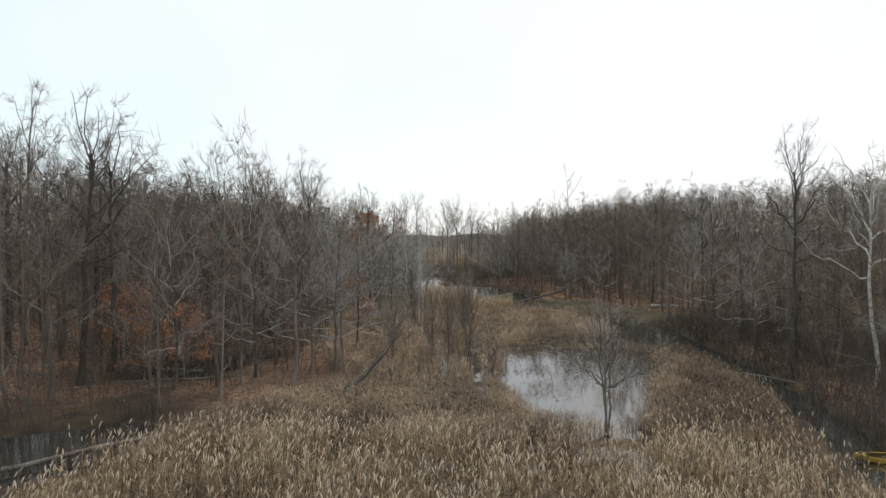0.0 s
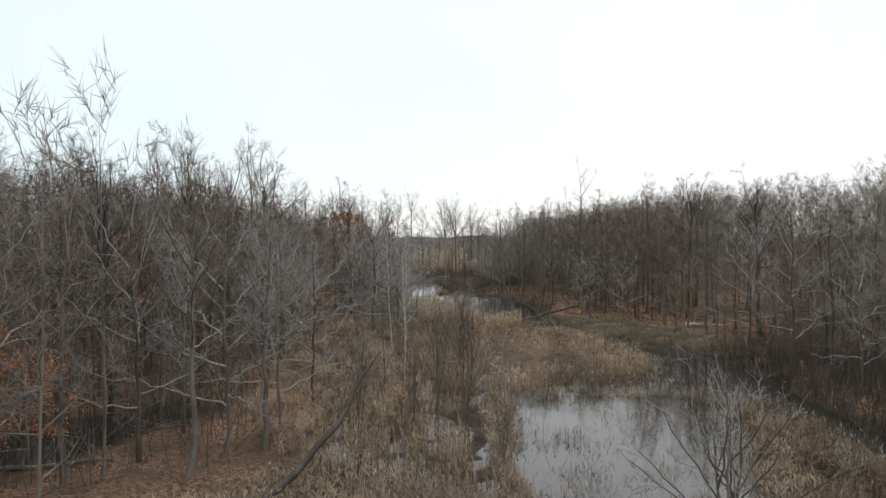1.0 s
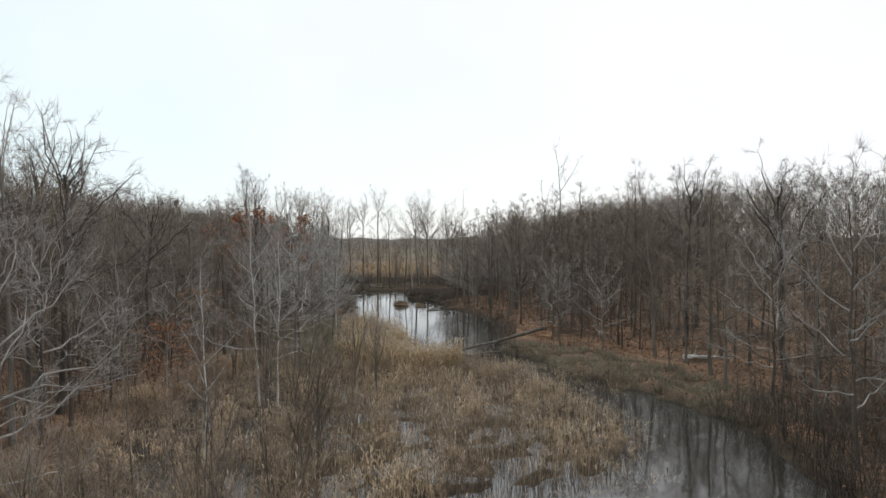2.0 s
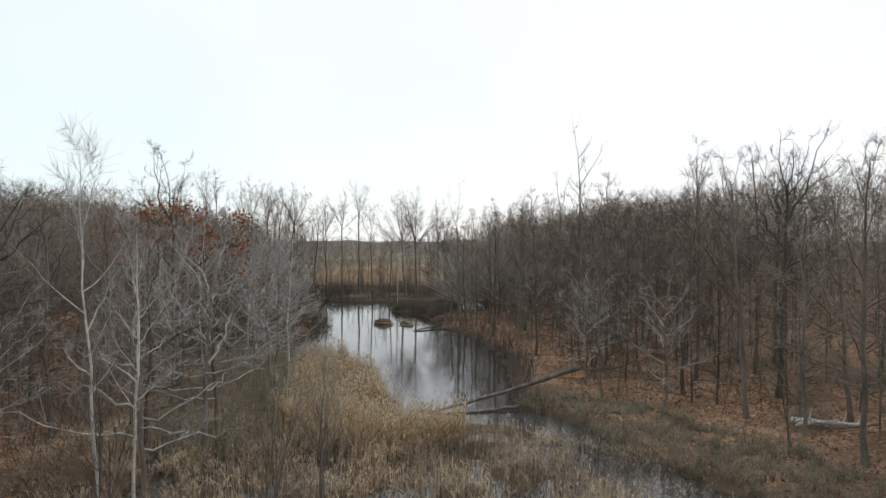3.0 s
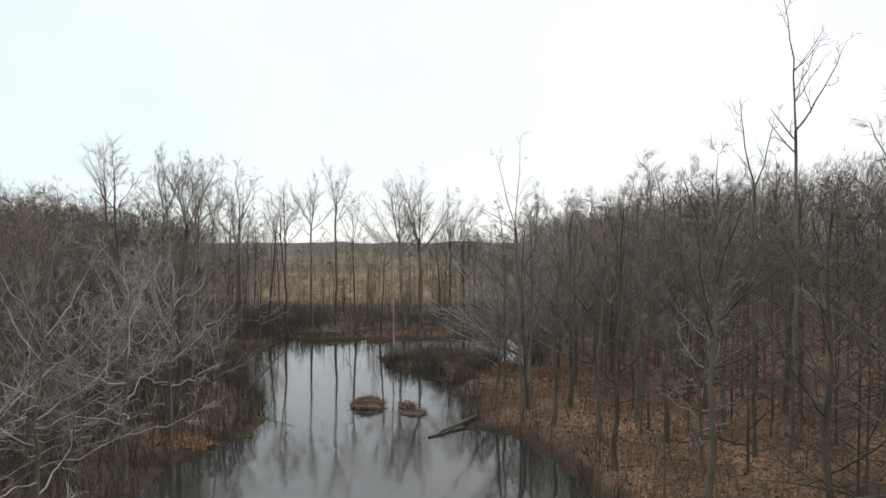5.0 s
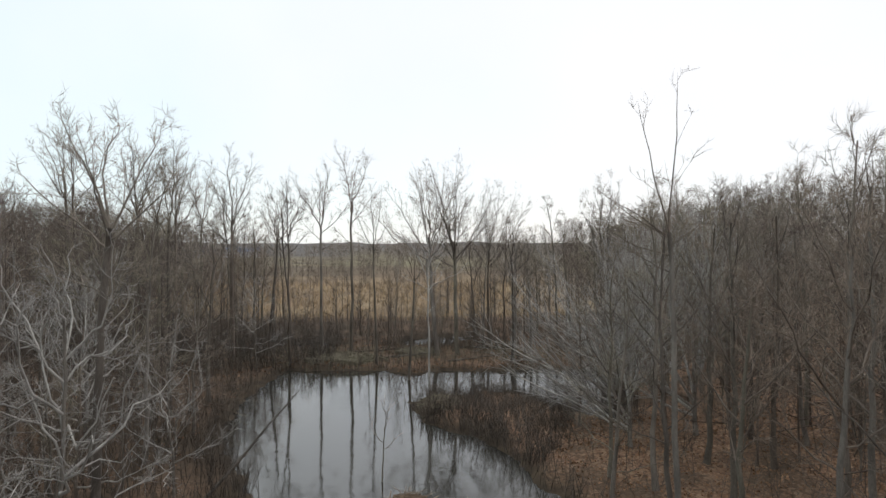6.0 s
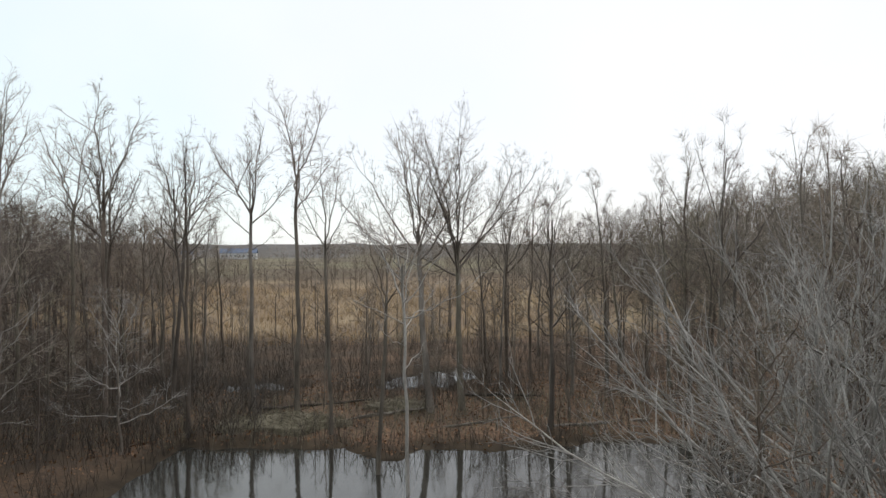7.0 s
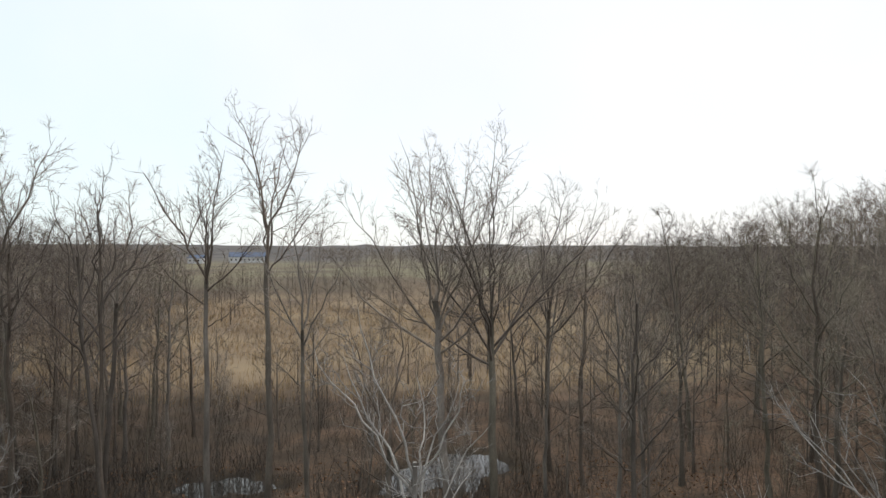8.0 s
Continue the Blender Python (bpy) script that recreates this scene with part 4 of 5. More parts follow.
# trees that stand out singly: kind, x, y, turn, height share, width share
for kind, x, y, turn, size, wide in [
    (tall[0], 8.7, 193.6, 0, 0.96, 1.0), (tall[1], 5.45, 194.7, 0, 0.94, 0.95), (twin[0], 2.6, 188.2, 0, 0.98, 0.9), (tall[2], -3.9, 191.5, 30, 1.05, 1.0), (twin[0], -4.8, 194.5, 70, 1.0, 1.0), (tall[2], -3.9, 170.4, 110, 0.92, 0.85), (tall[1], -9, 188, 130, 0.98, 0.9), (tall[2], -14, 193, 10, 1.05, 1),
    (tall[3], -7.4, 178, 200, 1.02, 0.9), (tall[1], -11.5, 183, 250, 1.0, 0.9), (tall[2], -17, 187, 90, 1.1, 1.0), (tall[0], -21, 192, 130, 1.0, 1.0), (tall[1], -9, 198, 70, 0.95, 0.9), (tall[2], -0.8, 196, 210, 0.9, 0.9), (tall[2], 11.6, 188.2, 40, 0.86, 0.7),
    (broad[0], 18.4, 193.2, 0, 1.06, 1.05), (broad[1], 20.8, 193.6, 130, 1.0, 1.0), (broad[1], 26.4, 205.5, 40, 0.92, 0.72), (forest[0], 24.6, 199, 40, 0.95, 0.9), (forest[3], 30, 197, 40, 1.0, 1.0), (forest[2], 27.5, 193.5, 120, 0.92, 0.9), (tall[2], 14.7, 181.4, 200, 0.72, 0.7),
    (spit_tree, 16.2, 174.2, 40, 0.95, 1.1), (bleached, -3.5, 178, 80, 0.95, 1.0), (bleached, -7.5, 181.5, 300, 1.0, 1.0), (birch[0], 2.6, 82.3, 30, 1.08, 0.9), (birch[1], 3.8, 82.0, 90, 1.0, 0.9), (birch[1], 5.2, 112.6, 0, 1.0, 1.1), (birch[0], -2.5, 116, 70, 0.95, 1.1), (birch[1], 0.5, 120, 70, 0.95, 1.1),
    (snag[0], 36.9, 135.2, 0, 1.0, 1.0), (snag[1], 23.3, 142.8, 0, 0.95, 0.9), (snag[2], 34.6, 135.0, 0, 0.98, 0.9), (pale[0], 32.4, 44.5, 160, 1.1, 1.0), (edge[1], 32.6, 66.4, 40, 1.3, 1.0),
    (oak[0], 31.7, 52.2, 10, 1.1, 0.78), (oak[1], 40.8, 84.5, 0, 1.06, 1.0), (oak[0], -20.0, 48.2, 50, 1.12, 1.0), (oak[1], -13, 57, 150, 1.0, 1.0), (oak[0], -10, 96.8, 0, 0.9, 0.9), (oak[0], 46, 110, 0, 0.95, 1),
    (red_oak, -2.6, 109.3, 0, 1.08, 1.1), (red_oak, -16, 71, 0, 0.86, 0.7), (beech[0], -19.5, 54, 0, 0.95, 1.1), (beech[1], -17, 51, 100, 1.05, 1.0), (beech[0], -14.3, 51.5, 200, 0.85, 1.0), (beech[1], -7, 103, 0, 0.95, 1.3), (beech[1], -4, 84, 0, 0.8, 1.0),
    (forest[0], -23, 47, 0, 1.25, 1.1), (forest[3], -26.5, 50, 60, 1.15, 1.1), (forest[4], -30, 46.5, 120, 1.0, 1.1), (forest[1], -24.5, 55, 180, 1.0, 1.1), (forest[5], -21, 59, 240, 1.05, 1.1), (forest[2], -28.5, 58, 300, 1.0, 1.1), (forest[3], -33, 52, 30, 1.0, 1.1), (oak[0], -25, 62, 90, 0.95, 1.0), (forest[4], -32, 40, 150, 1.05, 1.1), (forest[0], -17, 63, 210, 1.1, 1.0),
    (forest[1], 33.5, 41, 0, 0.95, 1.0), (forest[4], 35.5, 50, 60, 0.95, 1.0), (forest[3], 34.8, 57.5, 120, 0.95, 1.0), (forest[5], 37.5, 62, 180, 1.0, 1.1), (forest[0], 38.5, 54, 240, 0.98, 1.0), (forest[2], 37, 45.5, 300, 0.95, 1.0), (forest[3], 37.5, 70, 20, 1.0, 1.0), (forest[4], 31.5, 36, 80, 0.95, 1.0), (forest[1], 36, 36.5, 140, 1.0, 1.0),
    (drowned, 12.0, 154.6, 0, 1.0, 1.0), (forest[2], -6.4, 48.8, 0, 0.82, 0.9), (forest[0], -11.2, 48, 90, 0.8, 0.9), (forest[1], -15.3, 47.8, 50, 0.9, 0.9), (forest[4], -20.5, 45.5, 50, 1.05, 1.1), (edge[1], -3.4, 54.5, 50, 1.02, 0.9), (edge[3], -5.6, 51.6, 150, 1.3, 1.1), (edge[1], -9.3, 51, 250, 1.15, 0.95), (edge[3], -2.6, 62, 10, 1.15, 1.0), (edge[1], -6.5, 68, 60, 1.05, 0.95), (edge[3], -13.5, 46.4, 90, 1.2, 1.1), (forest[3], -3.8, 52, 150, 0.8, 0.9),
    (marsh_tree, 11.4, 36.7, 0, 1.04, 1.0), (edge[0], 29.6, 40.5, 0, 1.0, 1.0), (edge[2], 31.5, 47, 90, 1.1, 1.0), (edge[0], 32.6, 53.5, 200, 1.1, 1.0), (edge[3], 32.8, 60, 20, 1.1, 1.0), (edge[2], 34.5, 65, 120, 1.0, 1.0), (edge[0], 35.5, 73.5, 250, 1.0, 1.0), (edge[1], 28.3, 34.5, 90, 1.0, 1.0), (clump[0], 3.3, 81, 60, 1.05, 1), (clump[1], 7.7, 70, 0, 1.2, 1), (clump[0], 8.8, 81.4, 60, 1.1, 0.8), (clump[1], 10.2, 85, 0, 1.3, 0.8), (clump[0], -1, 91, 200, 1, 1),
    (crooked[1], 2.6, 86.6, 20, 0.98, 1.0), (crooked[0], 3.4, 93.2, 60, 1.0, 1.05), (fan_tree[0], 2.9, 110.8, 0, 1.0, 0.95), (crooked[1], 0.4, 100, 200, 1.1, 1.1), (fan_tree[1], -1.5, 104, 0, 1.0, 0.9), (edge[1], -1.5, 97, 160, 1.0, 1.0), (edge[3], 6.0, 101.5, 300, 1.0, 0.9), (edge[1], 4.2, 109.5, 120, 1.0, 0.9), (edge[3], 3.2, 114, 10, 1.0, 1.0), (edge[0], 0.5, 93, 30, 1.05, 1.0), (edge[1], 3.5, 95.8, 250, 1.15, 1.1),
    (clump[0], 6.4, 55, 0, 1.1, 1.0), (clump[0], 5.2, 60, 70, 1.15, 1.0), (clump[1], 3.6, 56, 140, 1.2, 1.0), (clump[0], 7.6, 64.5, 210, 1.2, 0.9), (sapling[0], 4.6, 52, 0, 0.85, 0.7), (sapling[1], 6.2, 66, 40, 1.0, 0.9), (sapling[0], 2.0, 62.5, 80, 0.9, 0.8), (clump[1], 0.5, 58, 30, 1.2, 1.1), (sapling[2], 7.5, 49.5, 0, 1.0, 1.0), (birch[1], 3.4, 66.5, 200, 0.85, 0.7),
    (edge[0], 31.5, 162.5, 200, 1.25, 1.2), (edge[2], 36, 171, 0, 1.2, 1.2), (willow[0], 29.2, 165.4, 5, 1.0, 1.0), (willow[1], 27.6, 158.8, -20, 0.92, 0.9), (willow[1], 34.0, 170.5, 10, 1.05, 1.0), (willow[0], 32.5, 160, -25, 1.1, 1.0), (edge[0], 35, 158, 30, 1.2, 1.2),
    (edge[1], -1.0, 148.5, 0, 1.0, 1.0), (edge[3], 2.0, 151.5, 120, 0.8, 0.8), (forest[1], 22.9, 148.5, 0, 0.8, 0.9), (forest[3], 25.3, 142.5, 90, 0.85, 0.9), (forest[5], 35.6, 120.3, 0, 1.05, 1.0), (forest[0], 24.5, 146, 30, 0.9, 0.9), (forest[2], 26, 151.2, 130, 0.95, 1.0), (forest[1], 24.2, 153, 230, 0.85, 0.9), (forest[4], 28, 147.5, 70, 1.05, 1.0), (forest[3], 27.3, 139.5, 170, 1.0, 1.0), (forest[0], 26.2, 134, 300, 0.95, 1.0), (forest[2], 27.5, 127.5, 20, 0.95, 1.0), (forest[1], 27.8, 120, 220, 0.95, 1.0),
    (forest[0], 36, 165, 0, 1.08, 1.0), (forest[2], 40, 160, 60, 1.12, 1.0), (forest[4], 43, 168, 120, 1.05, 1.0), (forest[5], 39, 172, 180, 1.05, 1.0), (forest[3], 33.5, 153, 240, 1.12, 1.0), (forest[1], 37.5, 156, 300, 1.15, 1.0),
    (forest[4], 31.2, 143, 0, 1.15, 1.0), (forest[0], 33.5, 147.5, 70, 1.2, 1.0), (forest[3], 35.5, 140, 130, 1.18, 1.0), (forest[1], 38.5, 150, 220, 1.2, 1.0), (tall[3], 1.0, 145.8, 0, 0.88, 1.0), (crooked[0], 1.8, 141, 20, 1.05, 0.8),
    (forest[2], 33, 180, 0, 1.22, 0.9), (forest[4], 37, 178, 60, 1.3, 1.0), (forest[0], 41.5, 182, 120, 1.25, 1.0), (forest[3], 38, 187, 180, 1.2, 1.0), (forest[5], 44, 176, 240, 1.3, 1.0), (forest[1], 34.5, 103, 20, 1.15, 1.0), (forest[2], 38, 108, 80, 1.15, 1.0), (forest[4], 35.8, 97, 140, 1.18, 1.0), (oak[0], 40.5, 101, 30, 1.1, 1.0), (forest[0], 43, 108, 200, 1.2, 1.0),
    (oak[1], -19.6, 52, 200, 1.08, 1.0), (oak[0], -28, 55, 300, 1.05, 1.1), (forest[4], -16.0, 57.5, 20, 1.06, 1.0), (forest[0], -19, 66, 320, 1.0, 1.1), (forest[2], -12, 62, 100, 1.05, 1.0), (oak[1], -11.5, 70, 100, 1.05, 1.0), (forest[3], -9.5, 77, 100, 1.1, 1.0),
]:
    kind.put(x, y, turn, size, wide)
    taken.append((x, y))


def in_woods(x, y):
    if y > 187:
        return dry(x, y, 0.6) and clear_of_path(x, y, 4.5) and (x < -1 or x > 24)
    return (x < np.interp(y, LEFT_Y, LEFT_X) or x > np.interp(y, RIGHT_Y, RIGHT_X)) and dry(x, y, 0.8) and clear_of_path(x, y, 4.5)


def near_edge(x, y):
    d = min(abs(x - np.interp(y, LEFT_Y, LEFT_X)), abs(x - np.interp(y, RIGHT_Y, RIGHT_X)))
    return in_woods(x, y) and d < 5


for x, y in scatter(46, -22, 40, 44, 187, 4.0, taken, near_edge):
    edge[rng.integers(4)].put(x, y, rng.uniform(0, 360), rng.uniform(0.8, 1.1))
for x, y in scatter(190, -34, 52, 44, 222, 2.9, taken, in_woods):
    forest[rng.integers(6)].put(x, y, rng.uniform(0, 360), rng.uniform(0.88, 1.06) * (1.15 if y > 126 and x > 20 else 1.05))
for x, y in scatter(70, -22, 42, 44, 212, 1.8, taken, in_woods):
    sapling[rng.integers(3)].put(x, y, rng.uniform(0, 360), rng.uniform(0.8, 1.3))

for x, y in scatter(26, -16, 36, 194, 222, 1.9, taken, lambda x, y: water_at(np.array(x), np.array(y)) < 0.9):
    sapling[rng.integers(3)].put(x, y, rng.uniform(0, 360), rng.uniform(0.9, 1.7), rng.uniform(0.8, 1.1))
for x, y in scatter(6, -24, -1, 186, 212, 2.2, taken, lambda x, y: dry(x, y, 0.3)):
    forest[rng.integers(6)].put(x, y, rng.uniform(0, 360), rng.uniform(0.55, 0.8), rng.uniform(0.7, 0.9))
for x, y in scatter(11, -26, 44, 188, 224, 3.0, taken, lambda x, y: dry(x, y, 0.3) and (x < -2 or x > 23)):
    forest[rng.integers(6)].put(x, y, rng.uniform(0, 360), rng.uniform(0.6, 0.9), rng.uniform(0.6, 0.9))
# taller trees over the marsh's wooded side
for kind, x, y, turn, size, wide in [(oak[0], -9.2, 80.5, 40, 1.1, 1.0), (forest[2], -8.2, 73.5, 150, 1.15, 1.0), (oak[1], -13.5, 86, 260, 1.15, 1.0), (forest[0], -15, 78, 310, 1.25, 1.1)]:
    kind.put(x, y, turn, size, wide)

# ---- reeds ----
def reeds(n, poly, ok, height, plume, g, leaf=3, thick=0.010):
    """Straw-coloured reeds within a polygon: (verts, tris, material index)."""
    lo, hi = poly.min(0), poly.max(0)
    xy = g.uniform(lo, hi, (n * 4, 2))
    xy = xy[(inside(poly, xy[:, 0], xy[:, 1]) > 0.2)]
    xy = xy[ok(xy[:, 0], xy[:, 1], g)][:n]
    k = len(xy)
    S = np.column_stack([xy, ground_at(xy[:, 0], xy[:, 1]) - 0.05])
    lean = g.normal(0, 0.10, (k, 2)) + 0.10 * np.stack([ripple(xy[:, 0], xy[:, 1], 9, 21), ripple(xy[:, 0], xy[:, 1], 9, 22)], 1)
    D = unit(np.column_stack([lean, np.ones(k)]))
    L = height * g.uniform(0.55, 1.15, k) * (1 + 0.25 * ripple(xy[:, 0], xy[:, 1], 9, 23))
    P = sprays(S, D, L, np.zeros(k), 3, g, 0.015)
    pieces = [tubes(P, np.tile([thick, thick * 0.8, 0], (k, 1)), 3)]
    index = [np.zeros(len(pieces[0][1]), int)]
    # blades
    i = np.repeat(np.arange(k), leaf)
    a, _ = along(P, i, g.uniform(0.2, 0.9, len(i)))
    az = g.uniform(0, 6.28, len(i))
    out = np.stack([np.cos(az), np.sin(az), g.uniform(0.2, 1.2, len(i))], 1)
    out = unit(out) * g.uniform(0.25, 0.6, (len(i), 1))
    w = np.stack([-np.sin(az), np.cos(az), 0 * az], 1) * 0.013
    tip = a + out
    tip[:, 2] -= g.uniform(0, 0.25, len(i))
    mid = a + out * 0.55
    V = np.stack([a - w, a + w, mid + w * 0.9, mid - w * 0.9, tip], 1).reshape(-1, 3)
    o = np.arange(len(i))[:, None] * 5
    F = np.concatenate([o + [[0, 1, 2]], o + [[0, 2, 3]], o + [[3, 2, 4]]])
    pieces.append((V, F))
    index.append(np.zeros(len(F), int))
    # plumes
    c = np.where(g.random(k) < plume)[0]
    if len(c):
        top = P[c, -1]
        az = g.uniform(0, 6.28, len(c)) * 0.4
        d = unit(np.stack([np.cos(az) * 0.5, np.sin(az) * 0.5, np.ones(len(c))], 1))
        ln = g.uniform(0.16, 0.31, len(c))
        PP = np.stack([top - d * 0.05, top + d * (ln * 0.35)[:, None], top + d * ln[:, None] - [0, 0, 0.04]], 1)
        PR = np.stack([0 * ln + 0.006, ln * 0.105, 0 * ln], 1)
        pieces.append(tubes(PP, PR, 4))
        index.append(np.ones(len(pieces[-1][1]), int))
    v, f = join(pieces)
    return v, f, np.concatenate(index)


def stuff(name, label, category, v, f, mats, index=None, smooth=False):
    return tagged(new(name, tri_mesh(name, v, f, mats, index, smooth)), label, category, kind="stuff")


def thick_reeds(x, y, g):
    w = water_at(x, y)
    return (w < 0.6) | ((w < 1.8) & (g.random(len(x)) < 0.25))


FRONT = np.array([(-13.5, 20), (-12.4, 33), (-8, 36), (-2, 35.5), (4, 34.5), (9, 33.5), (14, 33), (19, 33.5), (18, 20)], float)
MEADOW = np.array([(-12.2, 33), (-11.5, 37.5), (-7, 45.3), (-2, 48.5), (2, 47), (7.4, 44.5), (8.4, 38.5), (9.8, 35.5), (9, 33.5), (4, 34.5), (-2, 35.5), (-8, 36)], float)
TONGUE = np.array([(6.2, 97), (6.2, 108), (5.2, 117), (6, 119.2), (9.6, 118.2), (11.4, 112), (12.8, 106), (13.5, 100), (14.5, 98.3), (17.4, 95.6), (17.6, 93), (13, 92), (9, 93)], float)
MIDDLE = np.array([(-2, 48), (-2, 60), (0, 68), (3, 76), (5, 90), (4, 98), (10, 96), (16, 95), (20, 95.5), (23.5, 90), (25, 76), (22, 67), (15, 65.5), (9, 63), (6.5, 58), (6, 44)], float)
RIGHTBED = np.array([(17, 43), (20.5, 52), (23, 61), (26, 58), (25, 46), (21, 35), (18.5, 33), (13.5, 33.2), (12.5, 36)], float)
g = np.random.default_rng(31)
v, f, ix = reeds(9000, FRONT, thick_reeds, 1.9, 0.42, g, 2, 0.012)
stuff("reed_bed", "dense straw-coloured reeds with pale feathery plumes", "reeds", v, f, [REED, PLUME], ix)
v, f, ix = reeds(8000, MEADOW, thick_reeds, 1.15, 0.02, g, 3, 0.008)
stuff("reed_meadow", "soft brown grass and low reeds behind the plumed bed", "reeds", v, f, [SEDGE_TAN, PLUME], ix)
v, f, ix = reeds(9000, TONGUE, thick_reeds, 2.1, 0.5, g, 3)
stuff("reed_bed", "tall golden reeds with pale plumes beside the pond", "reeds", v, f, [REED_GOLD, PLUME], ix)
v, f, ix = reeds(10500, MIDDLE, lambda x, y, g: thick_reeds(x, y, g) & ((ground_at(x, y) > -0.05) | (g.random(len(x)) < 0.08)), 1.5, 0.03, g, 2, 0.012)
stuff("reed_bed", "low brown reeds and sedge standing in shallow water", "reeds", v, f, [SEDGE_TAN, PLUME], ix)
v, f, ix = reeds(6000, RIGHTBED, thick_reeds, 1.2, 0.03, g, 2, 0.010)
stuff("reed_bed", "brown reeds along the creek bank", "reeds", v, f, [SEDGE, PLUME], ix)


def in_slough(x, y, g):
    return (ripple(x, y, 6, 41) + 0.7 * ripple(x, y, 1.6, 42) > 0.1) | (g.random(len(x)) < 0.22)


SHALLOWS = np.array([(20, 95.5), (24, 95), (28, 88), (28, 76), (24, 66), (16, 64), (21, 68), (24, 76), (24, 88)], float)
v, f, ix = reeds(2600, SHALLOWS, lambda x, y, g: ripple(x, y, 4, 47) + 0.5 * ripple(x, y, 1.3, 45) > -0.15, 1.0, 0.0, g, 2, 0.011)
stuff("water_reeds", "thin brown stalks standing along the creek shallows", "reeds", v, f, [SEDGE_TAN, PLUME], ix)
v, f, ix = reeds(7000, SLOUGH, in_slough, 1.1, 0.0, g, 2, 0.011)
stuff("water_reeds", "thin dead reed stalks standing in the slough", "reeds", v, f, [SEDGE, PLUME], ix)

v, f, ix = reeds(3000, np.array([(4.5, 35), (4.5, 64), (24, 64), (24, 35)], float), lambda x, y, g: (np.abs(water_at(x, y) - 0.4) < 1.0) & (inside(SLOUGH, x, y) > -1.2) & (ripple(x, y, 1.5, 49) > -0.5), 1.3, 0.0, g, 2, 0.011)
stuff("water_reeds", "tan reeds fraying out round the slough's edge", "reeds", v, f, [SEDGE_TAN, PLUME], ix)
TUSSOCKS = np.array([(-2.5, 49.5), (-6, 56), (-7, 70), (-7.5, 82), (-4, 96), (2, 106), (5, 98), (5, 90), (3, 76), (0, 68), (-1.5, 58)], float)
v, f, ix = reeds(6500, TUSSOCKS, lambda x, y, g: (ground_at(x, y) > -0.03) & (ripple(x, y, 3, 44) > -0.3), 1.0, 0.0, g, 3)
stuff("sedge_tussocks", "tan and brown sedge tussocks with dark gaps", "sedge", v, f, [SEDGE_TAN, PLUME], ix)


# ---- understory: uncounted thin brush ----
def brush(n, x0, x1, y0, y1, ok, height, g, twigs=4, thick=0.008):
    """Thin upright stems with a few side twigs."""
    x, y = g.uniform(x0, x1, n * 6), g.uniform(y0, y1, n * 6)
    keep = ok(x, y, g)
    x, y = x[keep][:n], y[keep][:n]
    k = len(x)
    S = np.column_stack([x, y, ground_at(x, y) - 0.1])
    D = unit(np.column_stack([g.normal(0, 0.22, (k, 2)), np.ones(k)]))
    L = height * g.uniform(0.4, 1.3, k)
    P = sprays(S, D, L, np.zeros(k), 3, g, 0.04)
    out = [tubes(P, np.tile([thick * 1.5, thick, 0], (k, 1)), 3)]
    i = np.repeat(np.arange(k), twigs)
    a, d = along(P, i, g.uniform(0.2, 0.95, len(i)))
    T = aside(d, np.radians(g.uniform(20, 60, len(i))), g, 0.1)
    out.append(tubes(sprays(a, T, L[i] * g.uniform(0.15, 0.45, len(i)), 0 * i, 2, g), np.full((len(i), 2), thick * 0.8), 3))
    return join(out)


def wood_floor(x, y, g):
    left, right = np.interp(y, LEFT_Y, LEFT_X), np.interp(y, RIGHT_Y, RIGHT_X)
    off = np.maximum(left - x, x - right)
    return (off > -0.5) & (water_at(x, y) < -0.3) & (y < 188) & ~((x > 28) & (x < 43) & (y > 82) & (y < 98)) & (g.random(len(x)) < np.clip(1.1 - off / 60, 0.3, 1) * np.where((x > 20) & (y > 92), 0.35, 1.0)) & (ripple(x, y, 9, 50) > -0.8)


def far_bank(x, y, g):
    return (water_at(x, y) < 0.6) & ((y > 196) | (g.random(len(x)) < 0.55))


def spit_land(x, y, g):
    return (water_at(x, y) < 0.1) & (inside(np.array([(14, 163), (21, 155), (24, 160), (27, 168), (23, 175), (16, 173.5)], float), x, y) > 0)


g = np.random.default_rng(61)
v, f = brush(9500, -48, 66, 30, 190, wood_floor, 4.6, g, 5, 0.011)
stuff("understory_brush", "thin bare brown brush filling the woods' floor", "brush", v, f, [BRUSH_DARK])
v, f = brush(5000, -40, 48, 187.5, 226, far_bank, 2.6, g, 5, 0.013)
stuff("bank_brush", "dark tangled brush behind the pond's far bank", "brush", v, f, [BRUSH_DARK])
v, f = brush(2600, -26, 7, 184, 208, lambda x, y, g: water_at(x, y) < 0, 2.4, g, 6, 0.014)
stuff("bank_brush", "dark brown thicket on the far bank's corner", "brush", v, f, [BARK_DARK])
def shoreline(x, y, g):
    w = water_at(x, y)
    return (w > -1.8) & (w < 0.25) & (inside(MARSH, x, y) < -0.3) & (ripple(x, y, 6, 52) > -0.55) & ~((x > 23.5) & (y > 76) & (y < 106))


